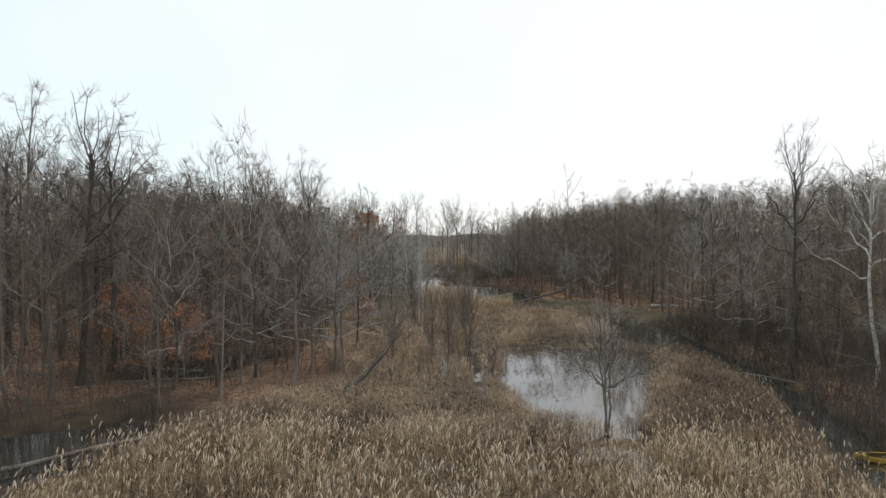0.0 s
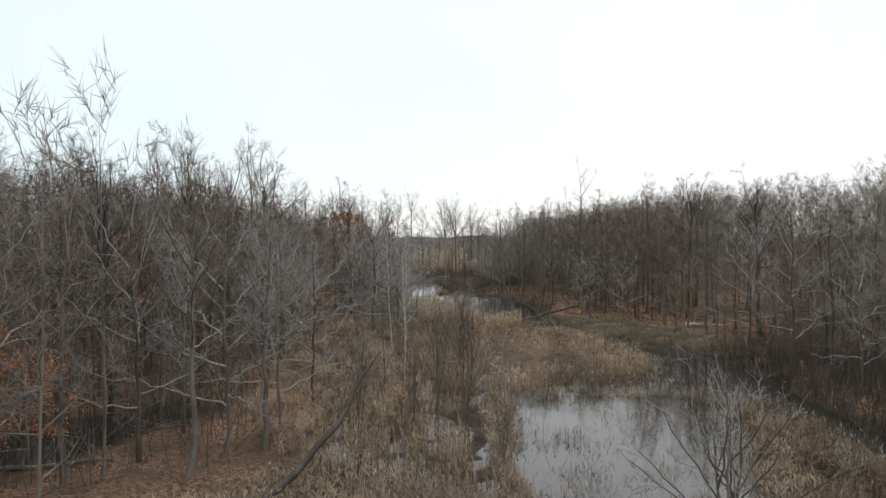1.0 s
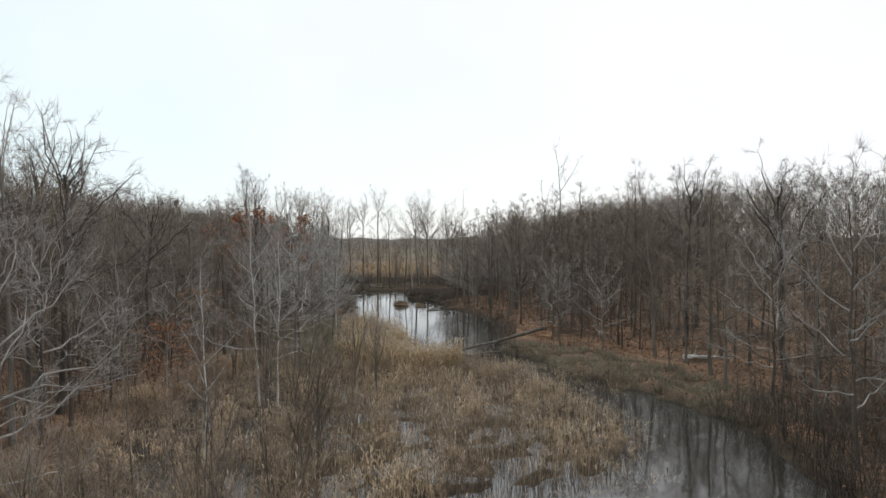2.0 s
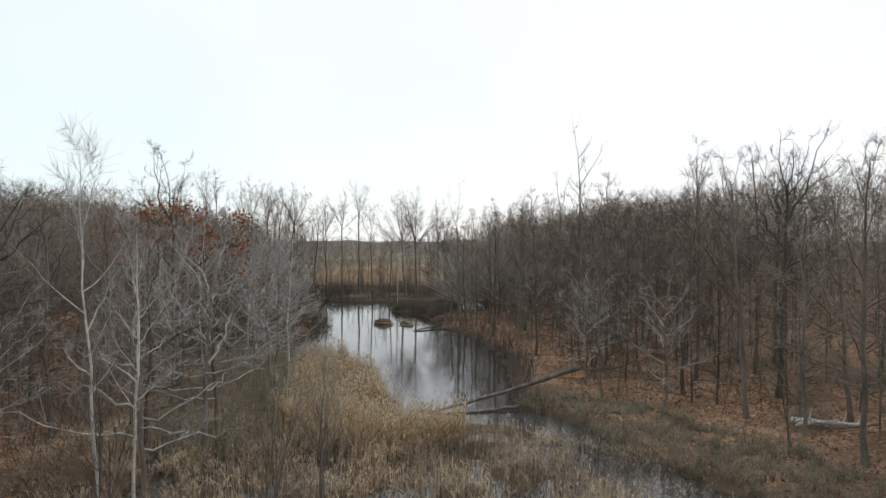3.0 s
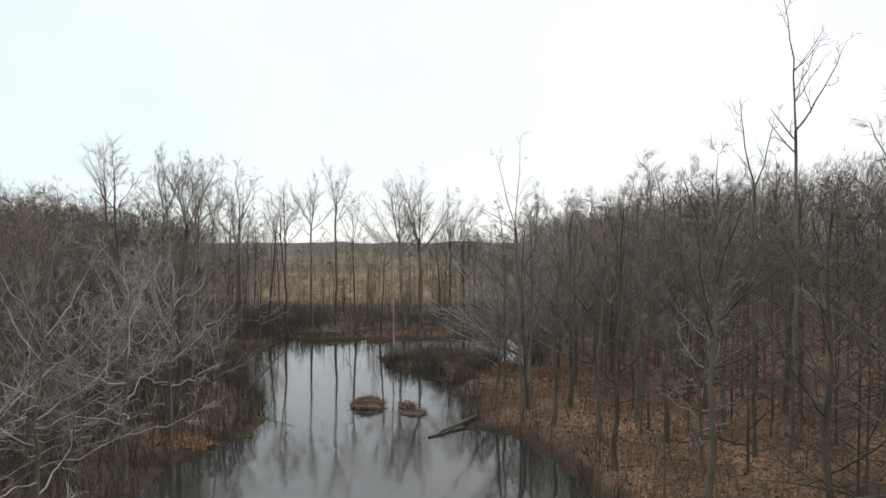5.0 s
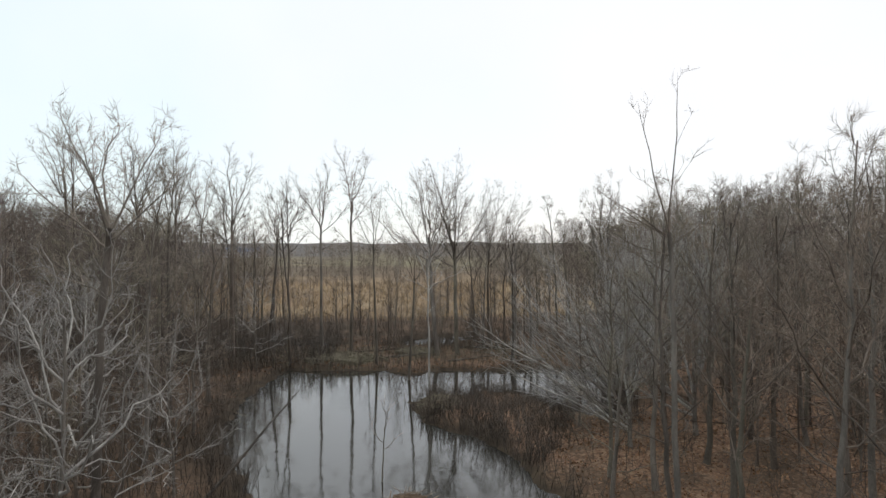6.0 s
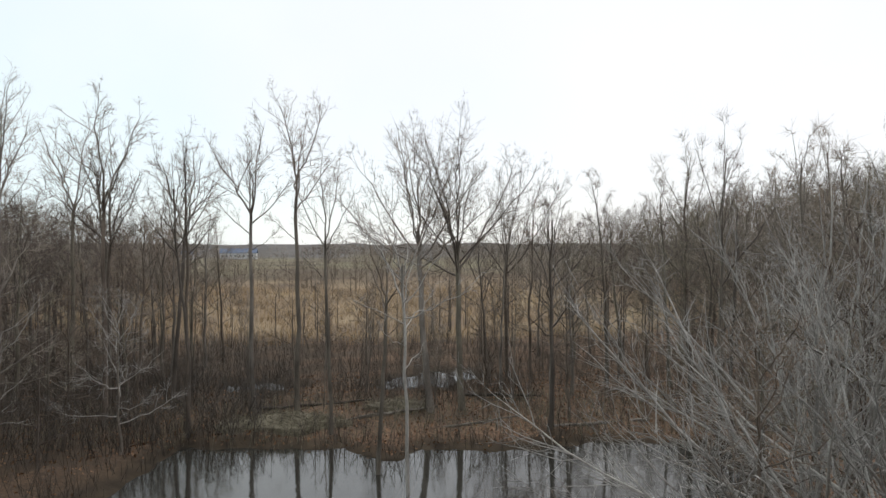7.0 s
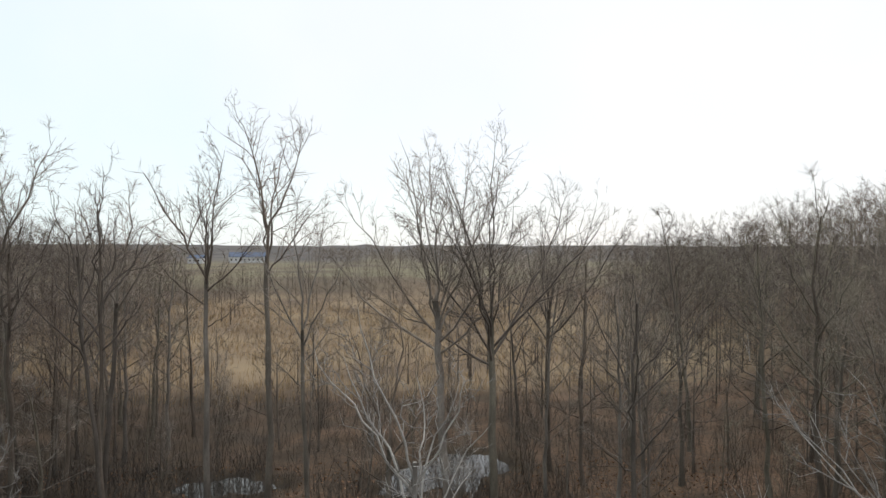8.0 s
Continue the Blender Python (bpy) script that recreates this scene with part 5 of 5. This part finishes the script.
v, f = brush(9000, -30, 42, 26, 190, shoreline, 2.0, g, 5, 0.012)
stuff("shore_brush", "low bare brush leaning over the water's edge", "brush", v, f, [BRUSH_DARK])
v, f = brush(420, 11, 27, 195.5, 202, lambda x, y, g: (water_at(x, y) < 0.2) & (ripple(x, y, 2.5, 62) > -0.3), 2.3, g, 6, 0.014)
stuff("bank_brush", "dark brush in front of the swamp puddle", "brush", v, f, [BRUSH_DARK])
v, f = brush(2400, -14, 42, 186, 197, lambda x, y, g: water_at(x, y) < 0.1, 1.0, g, 5, 0.012)
stuff("bank_stalks", "grey dead stalks and briars on the far bank", "brush", v, f, [BRUSH])
v, f = brush(2600, 13, 27, 154, 176, spit_land, 1.1, g, 6, 0.012)
stuff("spit_brush", "low brown brush covering the muddy spit", "brush", v, f, [BRUSH_DARK])
FIELD = np.array([(-34, 226), (-44, 330), (52, 330), (46, 226)], float)
v, f, ix = reeds(9000, FIELD, lambda x, y, g: ripple(x, y, 16, 53) + 0.7 * ripple(x, y, 5, 54) > -0.4, 1.3, 0.0, g, 2, 0.03)
stuff("field_grass", "tufts of dry golden grass across the far field", "grass", v, f, [REED_GOLD, PLUME], ix)
v, f = brush(6500, -60, 80, 226, 345, lambda x, y, g: ripple(x, y, 26, 51) + 0.5 * ripple(x, y, 8, 55) > 0.15, 2.4, g, 4, 0.022)
stuff("field_brush", "reddish-brown shrubs scattered over the far field", "brush", v, f, [SEDGE_TAN])


# ---- deeper woods: uncounted bare trees behind the near ones ----
def woods(places, seed, height, limbs, subs, twigs, twig, girth=0.11):
    g2 = np.random.default_rng(seed)
    made = []
    for k in range(6):
        a, b, _ = bare_tree(seed + k, height=height, clear=0.2, spread=4.6, limbs=limbs, subs=subs, twigs=twigs, rise=(66, 30), bend=0.2, twig=twig, twig_len=1.15, cheap=True, girth=girth, crook=0.04)
        made.append(join([a, b[:2]]))
    out = []
    zs = ground_at(*np.array(places).T)
    for (x, y), z in zip(places, zs):
        v, f = made[g2.integers(6)]
        a, s = g2.uniform(0, 6.28), g2.uniform(0.7, 1.15)
        c, d = np.cos(a), np.sin(a)
        out.append((np.column_stack([v[:, 0] * c - v[:, 1] * d, v[:, 0] * d + v[:, 1] * c, v[:, 2]]) * s + [x, y, z], f))
    return join(out)


def strewn(n, seed, x0, x1, y0, y1, ok):
    g2, out = np.random.default_rng(seed), []
    while len(out) < n:
        x, y = g2.uniform(x0, x1), g2.uniform(y0, y1)
        if ok(x, y):
            out.append((x, y))
    return out


def deep(x, y):
    if y < 187:
        return (x < np.interp(y, LEFT_Y, LEFT_X) - 58 or x > np.interp(y, RIGHT_Y, RIGHT_X) + 58) and dry(x, y, 1)
    if y < 230:
        return x < -66 or x > 95
    half = 66 + (y - 230) * 0.1
    return abs(x - 5) > half


def stand(seed, half):
    """A dense stand of bare trees on a square of ground: (verts, tris)."""
    g2 = np.random.default_rng(seed)
    out = []
    for k in range(12):
        a, b, _ = bare_tree(seed * 20 + k, height=g2.uniform(11.0, 14.5), girth=0.075, clear=0.06, spread=4.0, limbs=17, subs=4, twigs=5, rise=(78, 28), bend=0.22, twig=0.0145, twig_len=1.05, cheap=True, crook=0.05)
        x, y = ((k % 4) / 3 * 2 - 1) * half * 0.8, ((k // 4) - 1) * half * 0.75
        v, f = join([a, b[:2]])
        out.append((v + [x + g2.uniform(-1.5, 1.5), y + g2.uniform(-1.5, 1.5), 0], f))
    return join(out)


STANDS = [tri_mesh("woods", *stand(690 + k, 8.0), [TWIG_DEEP]) for k in range(4)]
g2 = np.random.default_rng(76)
for y in np.arange(22, 300, 14.0):
    for side in (-1, 1):
        for row in range(4):
            near = np.interp(min(y, 186), LEFT_Y, LEFT_X) if side < 0 else np.interp(min(y, 186), RIGHT_Y, RIGHT_X)
            flare = max(y - 187, 0) * 0.16 + (6 if y > 187 and side < 0 else 0)
            px, py = near + side * (13 + 14 * row + flare) + g2.uniform(-2, 2), y + g2.uniform(-2, 2)
            turn = g2.integers(4) * 90 + g2.uniform(-12, 12)
            ob = tagged(new("woods", STANDS[g2.integers(4)]), "dense bare grey-brown woods standing behind the banks", "woods", kind="stuff")
            ob.matrix_basis = pose(px, py, float(ground_at(px, py)) - 0.5, 0, 0, turn)
            ob.scale.z = 1.14 if (side < 0 and y < 85) or (side > 0 and y > 185) else 1.06


v, f = woods(strewn(330, 71, -125, 145, 14, 330, deep), 700, 15.5, 10, 3, 4, 0.03)
stuff("woods", "deep bare grey-brown woods on both sides of the valley", "woods", v, f, [TWIG])
v, f = woods(strewn(330, 77, -80, 110, 290, 450, lambda x, y: float(ripple(np.array(x), np.array(y), 60, 56)) > -0.5 or x > 25), 710, 6.5, 8, 3, 3, 0.03)
stuff("field_thicket", "low bare thickets across the far field", "thicket", v, f, [TWIG])
v, f = woods(strewn(520, 72, -260, 280, 300, 560, lambda x, y: abs(x + 10) > 44 + (y - 300) * 0.2), 720, 15, 7, 2, 4, 0.04)
stuff("woods", "distant bare woods round the open field", "woods", v, f, [TWIG])
v, f = woods(strewn(560, 74, -260, 260, 470, 660, lambda x, y: not (-0.26 * (y - 150) < x < -0.05 * (y - 150)) or (y > 600 and not -0.26 * (y - 150) < x < -0.19 * (y - 150))), 760, 13.5, 7, 3, 3, 0.09)
stuff("woods", "brown bare woods beyond the field", "woods", v, f, [TWIG])
v, f = woods(strewn(45, 75, -24, 46, 204, 250, lambda x, y: dry(x, y, 0.3)), 780, 9.0, 9, 3, 3, 0.012)
stuff("saplings_thicket", "thin bare saplings between the far bank and field", "saplings", v, f, [TWIG])
v, f = woods(strewn(900, 73, -650, 650, 780, 900, lambda x, y: abs(x + 125) > 60), 740, 13, 6, 3, 3, 0.2)
stuff("woods", "far dark line of woods on the horizon", "woods", v, f, [TWIG])


# ---- single things ----
def log_mesh(a, b, r0, r1, seed, crook=0.02, sides=9, n=9, tip=False):
    """A fallen stem from a to b with crooked run and knotty girth."""
    g2 = np.random.default_rng(seed)
    a, b = np.array(a, float), np.array(b, float)
    t = np.linspace(0, 1, n)
    P = a + (b - a) * t[:, None]
    P[1:-1] += g2.normal(0, crook, (n - 2, 3)) * np.linalg.norm(b - a) * 0.25
    R = (r0 + (r1 - r0) * t) * g2.uniform(0.92, 1.08, n)
    if tip:
        R[-1] = 0
    return P, tubes(P[None], R[None], sides, tip)


def fallen_log(name, label, a, b, r0, r1, mat, seed, stubs=4, reach=1.2, crook=0.02, tip=False, rise=0.5):
    """A log with broken branch stubs, each a part."""
    root = tagged(new(name), label, "log")
    root.location = a
    P, stem = log_mesh((0, 0, 0), np.subtract(b, a), r0, r1, seed, crook, tip=tip)
    part("stem", stem, mat, root)
    g2 = np.random.default_rng(seed + 1)
    for k in range(stubs):
        at, way = along(P[None], np.array([0]), np.array([g2.uniform(0.2, 0.95)]))
        d = aside(way, np.array([radians(g2.uniform(35, 70))]), g2, rise)
        L = np.array([reach * g2.uniform(0.5, 1.4)])
        R = max(0.3 * min(r0, r1), 0.014)
        part("branch_stub", tubes(sprays(at, d, L, np.array([0.1]), 4, g2), np.array([[R, R * 0.8, R * 0.5, R * 0.2]]), 5), mat, root)
    return root


fallen_log("leaning_trunk", "dark dead trunk leaning out over the reeds", (-2.9, 43.2, 0.0), (2.0, 55.0, 4.9), 0.19, 0.06, BARK_DARK, 801, 5, 1.5, 0.05, tip=True)
fallen_log("fallen_log", "long pale fallen stem across the dark pool", (-19.5, 30.6, 0.25), (-9.6, 38.3, 0.5), 0.16, 0.05, DEADWOOD, 802, 6, 1.1)
fallen_log("fallen_log", "thin pale fallen stem beside the dark pool", (-14.5, 34.4, 0.2), (-10.2, 39.2, 0.55), 0.07, 0.03, DEADWOOD, 803, 3, 0.8)
fallen_log("slanting_log", "thick weathered log slanting from the bank into the pond", (15.6, 100.6, -0.1), (27.8, 106.4, 1.75), 0.09, 0.20, DEADWOOD, 804, 5, 1.3, 0.012)
fallen_log("sunken_limb", "dark limb lying half under water by the log", (18.5, 101.0, -0.03), (23.5, 102.0, 0.2), 0.05, 0.08, BARK, 805, 3, 0.7)
fallen_log("creek_stick", "thin pale stick fallen over the creek", (24.2, 46.8, 0.9), (29.3, 42.5, 0.5), 0.05, 0.03, DEADWOOD, 806, 3, 0.8)
fallen_log("pond_log", "grey log lying at the pond's edge", (17.2, 142.0, 0.02), (20.8, 145.6, 0.35), 0.10, 0.13, DEADWOOD, 807, 4, 0.9)
fallen_log("floating_stick", "short pale stick floating on the pond", (2.2, 153.4, 0.02), (4.2, 154.2, 0.06), 0.05, 0.04, BLEACHED, 808, 1, 0.3)
fallen_log("leaning_trunk", "dark thin trunk leaning out over the pond", (3.2, 151.4, 0.1), (7.4, 160.5, 4.2), 0.10, 0.03, BARK_DARK, 809, 6, 1.3, tip=True)
fallen_log("fallen_log", "dark fallen log in orange leaf litter", (31.0, 112.2, 0.45), (35.2, 113.5, 0.55), 0.16, 0.13, BARK, 810, 2, 0.6)
fallen_log("fallen_log", "fallen grey trunk on the far bank's leaves", (13.2, 191.6, 0.5), (18.9, 193.3, 0.75), 0.13, 0.08, DEADWOOD, 811, 6, 1.4)
fallen_log("fallen_log", "bare fallen limb on the far bank", (10.8, 190.2, 0.45), (15.0, 191.3, 0.9), 0.07, 0.03, DEADWOOD, 812, 5, 1.2)
fallen_log("fallen_log", "grey fallen trunk by the far pool", (26, 188.2, 0.45), (33.4, 189.2, 0.5), 0.13, 0.09, BARK, 813, 5, 1.2)
fallen_log("fallen_log", "grey broken limb lying on the far bank", (18.5, 188.6, 0.4), (24.5, 190.4, 0.7), 0.10, 0.05, DEADWOOD, 818, 6, 1.3)
fallen_log("fallen_log", "dark rotting trunk beside the swamp puddle", (21.0, 198.4, 0.4), (27.5, 197.0, 0.5), 0.14, 0.09, BARK_DARK, 819, 5, 1.2)
fallen_log("fallen_log", "long dark fallen trunk behind the brush pile", (5.0, 194.8, 0.45), (14.2, 196.6, 0.6), 0.13, 0.07, BARK_DARK, 820, 7, 1.4)
fallen_log("fallen_log", "brown fallen trunk in the leaf litter", (36, 148, 0.7), (42, 151, 0.9), 0.16, 0.1, BARK, 814, 4, 1.0)
fallen_log("fallen_log", "dark fallen trunk beside the backwater", (-19, 49.6, 0.35), (-10.5, 51.2, 0.4), 0.14, 0.09, BARK, 815, 4, 1.0)
fallen_log("bleached_log", "white bleached driftwood limb on brown leaves", (37.6, 95.2, 0.55), (40.7, 92.6, 0.75), 0.18, 0.09, BLEACHED, 816, 5, 0.9, 0.03)
fallen_log("bleached_log", "white bleached forked branch on brown leaves", (37.2, 94.2, 0.5), (39.4, 93.4, 0.95), 0.10, 0.05, BLEACHED, 817, 4, 0.8, 0.05)


def stick_pile(name, label, category, x, y, rx, ry, h, n, mat, seed, z=0.0, soil=PEAT):
    """A mound of peat under a thatch of crossed sticks."""
    g2 = np.random.default_rng(seed)
    root = tagged(new(name), label, category)
    root.location = (x, y, z)
    bm = bmesh.new()
    bmesh.ops.create_uvsphere(bm, u_segments=20, v_segments=10, radius=1.0)
    for w in bm.verts:
        k = 1 + 0.22 * noise.noise(w.co * 2.3 + Vector((seed, 0, 0)))
        w.co = Vector((w.co.x * rx * k, w.co.y * ry * k, w.co.z * h * 0.88 * k if w.co.z > 0 else w.co.z * 0.4))
    part("mound", bm, soil, root)
    a, r = g2.uniform(0, 6.28, n), np.sqrt(g2.uniform(0, 1, n)) * 0.95
    top = h * np.sqrt(np.maximum(1 - r * r, 0)) * 0.9
    S = np.stack([np.cos(a) * r * rx, np.sin(a) * r * ry, top], 1)
    b = g2.uniform(0, 6.28, n)
    D = unit(np.stack([np.cos(b), np.sin(b), g2.normal(0.15, 0.35, n)], 1))
    L = g2.uniform(0.4, 1.5, n)
    P = sprays(S - D * (L * 0.4)[:, None], D, L, g2.normal(-0.1, 0.15, n), 3, g2, 0.06)
    P[:, :, 2] = np.maximum(P[:, :, 2], -0.1)
    ob = part("thatch", tubes(P, np.tile([0.022, 0.018, 0], (n, 1)) * g2.uniform(0.5, 1.3, (n, 1)), 4), mat, root)
    ob["kind"] = "stuff"
    return root


stick_pile("beaver_lodge", "brown mound of sticks and mud standing in the pond", "lodge", 13.3, 150.6, 1.25, 1.0, 0.85, 260, SEDGE, 821, -0.1, SEDGE)
stick_pile("mud_hummock", "small brown hummock just above the pond water", "hummock", 16.7, 148.0, 0.9, 0.6, 0.3, 70, SEDGE, 822, -0.05, SEDGE)
stick_pile("grass_hummock", "yellow-brown grassy hummock in the pond", "hummock", 16.3, 150.0, 0.5, 0.4, 0.4, 90, REED, 823, -0.05)
stick_pile("brush_pile", "wide grey pile of brush on the far bank", "brush pile", 8.2, 190.2, 4.6, 2.0, 1.15, 1500, BRUSH, 824, 0.1, BRUSH)
stick_pile("brush_pile", "grey heap of cut branches beside fallen trunks", "brush pile", 16.0, 194.5, 2.6, 1.3, 0.9, 520, BRUSH, 825, 0.2, BRUSH)
stick_pile("brush_pile", "tangled brown brush heap on the muddy spit", "brush pile", 16.6, 170.0, 1.7, 2.4, 0.9, 620, BRUSH, 826, 0.0, SEDGE)
stick_pile("leaf_mound", "rust-brown mound of leaves at the pond's edge", "mound", 2.4, 141.5, 1.8, 1.0, 0.7, 160, LEAF_DEAD, 827, 0.0, LEAF_DEAD)
stick_pile("leaf_mound", "rust-brown fern mound beside the slanting log", "mound", 28.5, 110.5, 1.3, 1.1, 0.8, 160, LEAF_DEAD, 828, 0.2, LEAF_DEAD)

v, f = brush(2400, -1, 8, 92, 121, lambda x, y, g: (water_at(x, y) < 0.1) & (inside(TONGUE, x, y) < 0.3) & (ripple(x, y, 4, 60) > -0.6), 1.9, g, 6, 0.011)
stuff("marsh_brush", "tangled grey-brown brush behind the golden reeds", "brush", v, f, [BRUSH])
v, f = brush(2200, -9, 5.5, 124, 172, lambda x, y, g: (water_at(x, y) < -0.1) & (ripple(x, y, 5, 61) > -0.7), 1.7, g, 6, 0.012)
stuff("bank_brush", "low dark brush over the pond's leafy bank", "brush", v, f, [BRUSH_DARK])

# grey brushy bank along the creek
def creek_bank(x, y, g2):
    return (inside(np.array([(21.5, 102.5), (24, 105), (29.5, 101), (34, 91), (36, 82), (35.5, 74), (32, 74), (29.8, 83), (26.4, 90), (24.4, 98)], float), x, y) > 0) & (water_at(x, y) < 0.15) & (ripple(x, y, 3, 57) + 0.6 * ripple(x, y, 1.2, 58) > -0.25)


v, f = brush(5600, 21, 37, 73, 105, creek_bank, 0.6, g, 5, 0.014)
stuff("bank_sticks", "grey dead stalks and sticks matted along the creek bank", "brush", v, f, [BRUSH])

v, f = brush(4200, 23, 42, 30, 78, lambda x, y, g: (water_at(x, y) < 0.4) & (x > np.interp(y, RIGHT_Y, RIGHT_X) - 5) & (inside(RIGHTBED, x, y) < -1) & (ripple(x, y, 5, 59) > -0.6), 2.2, g, 6, 0.012)
stuff("creek_brush", "dark bare brush hanging over the creek", "brush", v, f, [BRUSH_DARK])
v, f = leaf_quads(np.column_stack([(q := g.uniform([24, 34], [44, 104], (6000, 2))), ground_at(q[:, 0], q[:, 1]) + 0.03])[water_at(q[:, 0], q[:, 1]) < -0.4], g, 0.13)
stuff("fallen_leaves", "tan and rust leaves scattered on the creek bank", "leaves", v, f, [LEAF_DEAD])

q = g.uniform([-14, 184], [40, 208], (7000, 2))
v, f = leaf_quads(np.column_stack([q, ground_at(q[:, 0], q[:, 1]) + 0.04])[water_at(q[:, 0], q[:, 1]) < -0.3], g, 0.13)
stuff("fallen_leaves", "rust and tan leaves strewn over the far bank", "leaves", v, f, [LEAF_DEAD])

# nest in a treetop
nest = tagged(new("squirrel_nest"), "dark ball of leaves and twigs wedged in a treetop", "nest")
nest.location = (35.6, 120.3, 14.0)
bm = bmesh.new()
bmesh.ops.create_icosphere(bm, subdivisions=2, radius=0.27)
for w in bm.verts:
    w.co *= 1 + 0.3 * noise.noise(w.co * 6)
part("ball", bm, BARK, nest)
g2 = np.random.default_rng(830)
D = unit(g2.normal(0, 1, (160, 3)))
part("twigs", tubes(sprays(D * 0.18, aside(D, np.full(160, 0.7), g2), g2.uniform(0.15, 0.4, 160), np.zeros(160), 2, g2), np.full((160, 2), 0.012), 3), TWIG, nest)["kind"] = "stuff"
part("leaves", leaf_quads(D * g2.uniform(0.22, 0.33, (160, 1)), g2, 0.09), LEAF_DEAD, nest)["kind"] = "stuff"


# yellow boat on the creek
def boat():
    root = tagged(new("kayak"), "faded yellow open kayak moored in the dark creek", "kayak")
    length, half, deep_, n, m = 4.2, 0.38, 0.36, 18, 12
    def shell(shrink, lift):
        bm = bmesh.new()
        rows = []
        for i in range(n + 1):
            u = i / n * 2 - 1
            w = half * max(1 - abs(u) ** 2.4, 0.02) ** 0.8 - shrink
            sheer = 0.16 * u * u
            rows.append([bm.verts.new((u * length / 2, max(w, 0.01) * math.sin(radians(a)), sheer + lift - (deep_ - shrink) * math.cos(radians(a)) ** 0.8 * (1 - 0.45 * abs(u) ** 3))) for a in [-90 + 180 * k / m for k in range(m + 1)]])
        for i in range(n):
            for k in range(m):
                bm.faces.new((rows[i][k], rows[i + 1][k], rows[i + 1][k + 1], rows[i][k + 1]))
        return bm
    hull = part("hull", shell(0, 0.3), KAYAK_Y, root)
    part("inner_shell", shell(0.025, 0.31), KAYAK_SHADED, root, "inside of the yellow hull, shade put into its dark colour")
    for side in (-1, 1):
        t = np.linspace(-0.97, 0.97, 15)
        P = np.stack([t * length / 2, side * half * np.maximum(1 - np.abs(t) ** 2.4, 0.02) ** 0.8, 0.31 + 0.16 * t * t], 1)
        part("rim", tubes(P[None], np.full((1, 15), 0.02), 6, False), KAYAK_Y, root)
    for x0 in (-0.55, 0.75):
        bm = bmesh.new()
        bmesh.ops.create_cube(bm, size=1.0)
        bmesh.ops.scale(bm, vec=(0.28, 0.62, 0.04), verts=bm.verts)
        bmesh.ops.bevel(bm, geom=bm.edges[:], offset=0.012, segments=1)
        bmesh.ops.translate(bm, vec=(x0, 0, 0.2), verts=bm.verts)
        part("seat", bm, KAYAK_SHADED, root)
    for u in (-1, 1):
        bm = bmesh.new()
        bmesh.ops.create_cone(bm, segments=10, cap_ends=True, radius1=0.16, radius2=0.02, depth=0.5)
        bmesh.ops.scale(bm, vec=(0.25, 1, 1), verts=bm.verts)
        bmesh.ops.rotate(bm, matrix=Matrix.Rotation(radians(90 * u), 3, "Y"), verts=bm.verts)
        bmesh.ops.translate(bm, vec=(u * 1.82, 0, 0.40), verts=bm.verts)
        part("end_deck", bm, KAYAK_Y, root)
    return root


kayak = boat()
kayak.matrix_basis = pose(23.1, 31.3, -0.04, 8, 0, -8)


# far farm building beyond the field
def barn(name, label, x, y, w, d, h, turn):
    root = tagged(new(name), label, "building")
    root.matrix_basis = pose(x, y, float(ground_at(x, y)), 0, 0, turn)
    bm = bmesh.new()
    bmesh.ops.create_cube(bm, size=1.0)
    bmesh.ops.scale(bm, vec=(w, d, h + 1), verts=bm.verts)
    bmesh.ops.translate(bm, vec=(0, 0, (h - 1) / 2), verts=bm.verts)
    part("wall", bm, WALL_W, root)
    bm = bmesh.new()
    e = 0.5
    prof = [(-d / 2 - e, h - 0.1), (0, h + d * 0.3), (d / 2 + e, h - 0.1), (d / 2 + e, h + 0.15), (0, h + d * 0.3 + 0.3), (-d / 2 - e, h + 0.15)]
    ends = [[bm.verts.new((sx * (w / 2 + e), py, pz)) for py, pz in prof] for sx in (-1, 1)]
    for k in range(6):
        bm.faces.new((ends[0][k], ends[0][(k + 1) % 6], ends[1][(k + 1) % 6], ends[1][k]))
    for row in ends:
        bm.faces.new((row[0], row[1], row[4], row[5]))
        bm.faces.new((row[1], row[2], row[3], row[4]))
    bmesh.ops.recalc_face_normals(bm, faces=bm.faces)
    part("roof", bm, ROOF_B, root, "blue-grey metal roof")
    for k in range(int(w // 4)):
        bm = bmesh.new()
        bmesh.ops.create_cube(bm, size=1.0)
        bmesh.ops.scale(bm, vec=(1.4, 0.12, 1.5), verts=bm.verts)
        bmesh.ops.translate(bm, vec=(-w / 2 + 2.5 + k * 4, -d / 2 - 0.02, h * 0.55), verts=bm.verts)
        part("window", bm, GLASS_D, root)
    return root


barn("barn", "long white far barn with a blue-grey roof", -128, 800, 34, 14, 6, 6)
barn("farmhouse", "small white farmhouse far across the field", -170, 780, 14, 9, 5, -10)

# fallen leaves over the wood floor
def leaf_places(n, g2):
    x, y = np.concatenate([g2.uniform(-30, 48, n * 2), g2.uniform(21, 42, n * 3)]), np.concatenate([g2.uniform(44, 200, n * 2), g2.uniform(96, 165, n * 3)])
    ok = wood_floor(x, np.minimum(y, 187), g2) & (water_at(x, y) < -0.3)
    mix = g2.permutation(len(x))
    x, y, ok = x[mix], y[mix], ok[mix]
    x, y = x[ok][:n], y[ok][:n]
    return np.column_stack([x, y, ground_at(x, y) + 0.03])


v, f = leaf_quads(leaf_places(26000, g2), g2, 0.105)
stuff("fallen_leaves", "rust and tan leaves strewn over the wood floor", "leaves", v, f, [LEAF_DEAD])
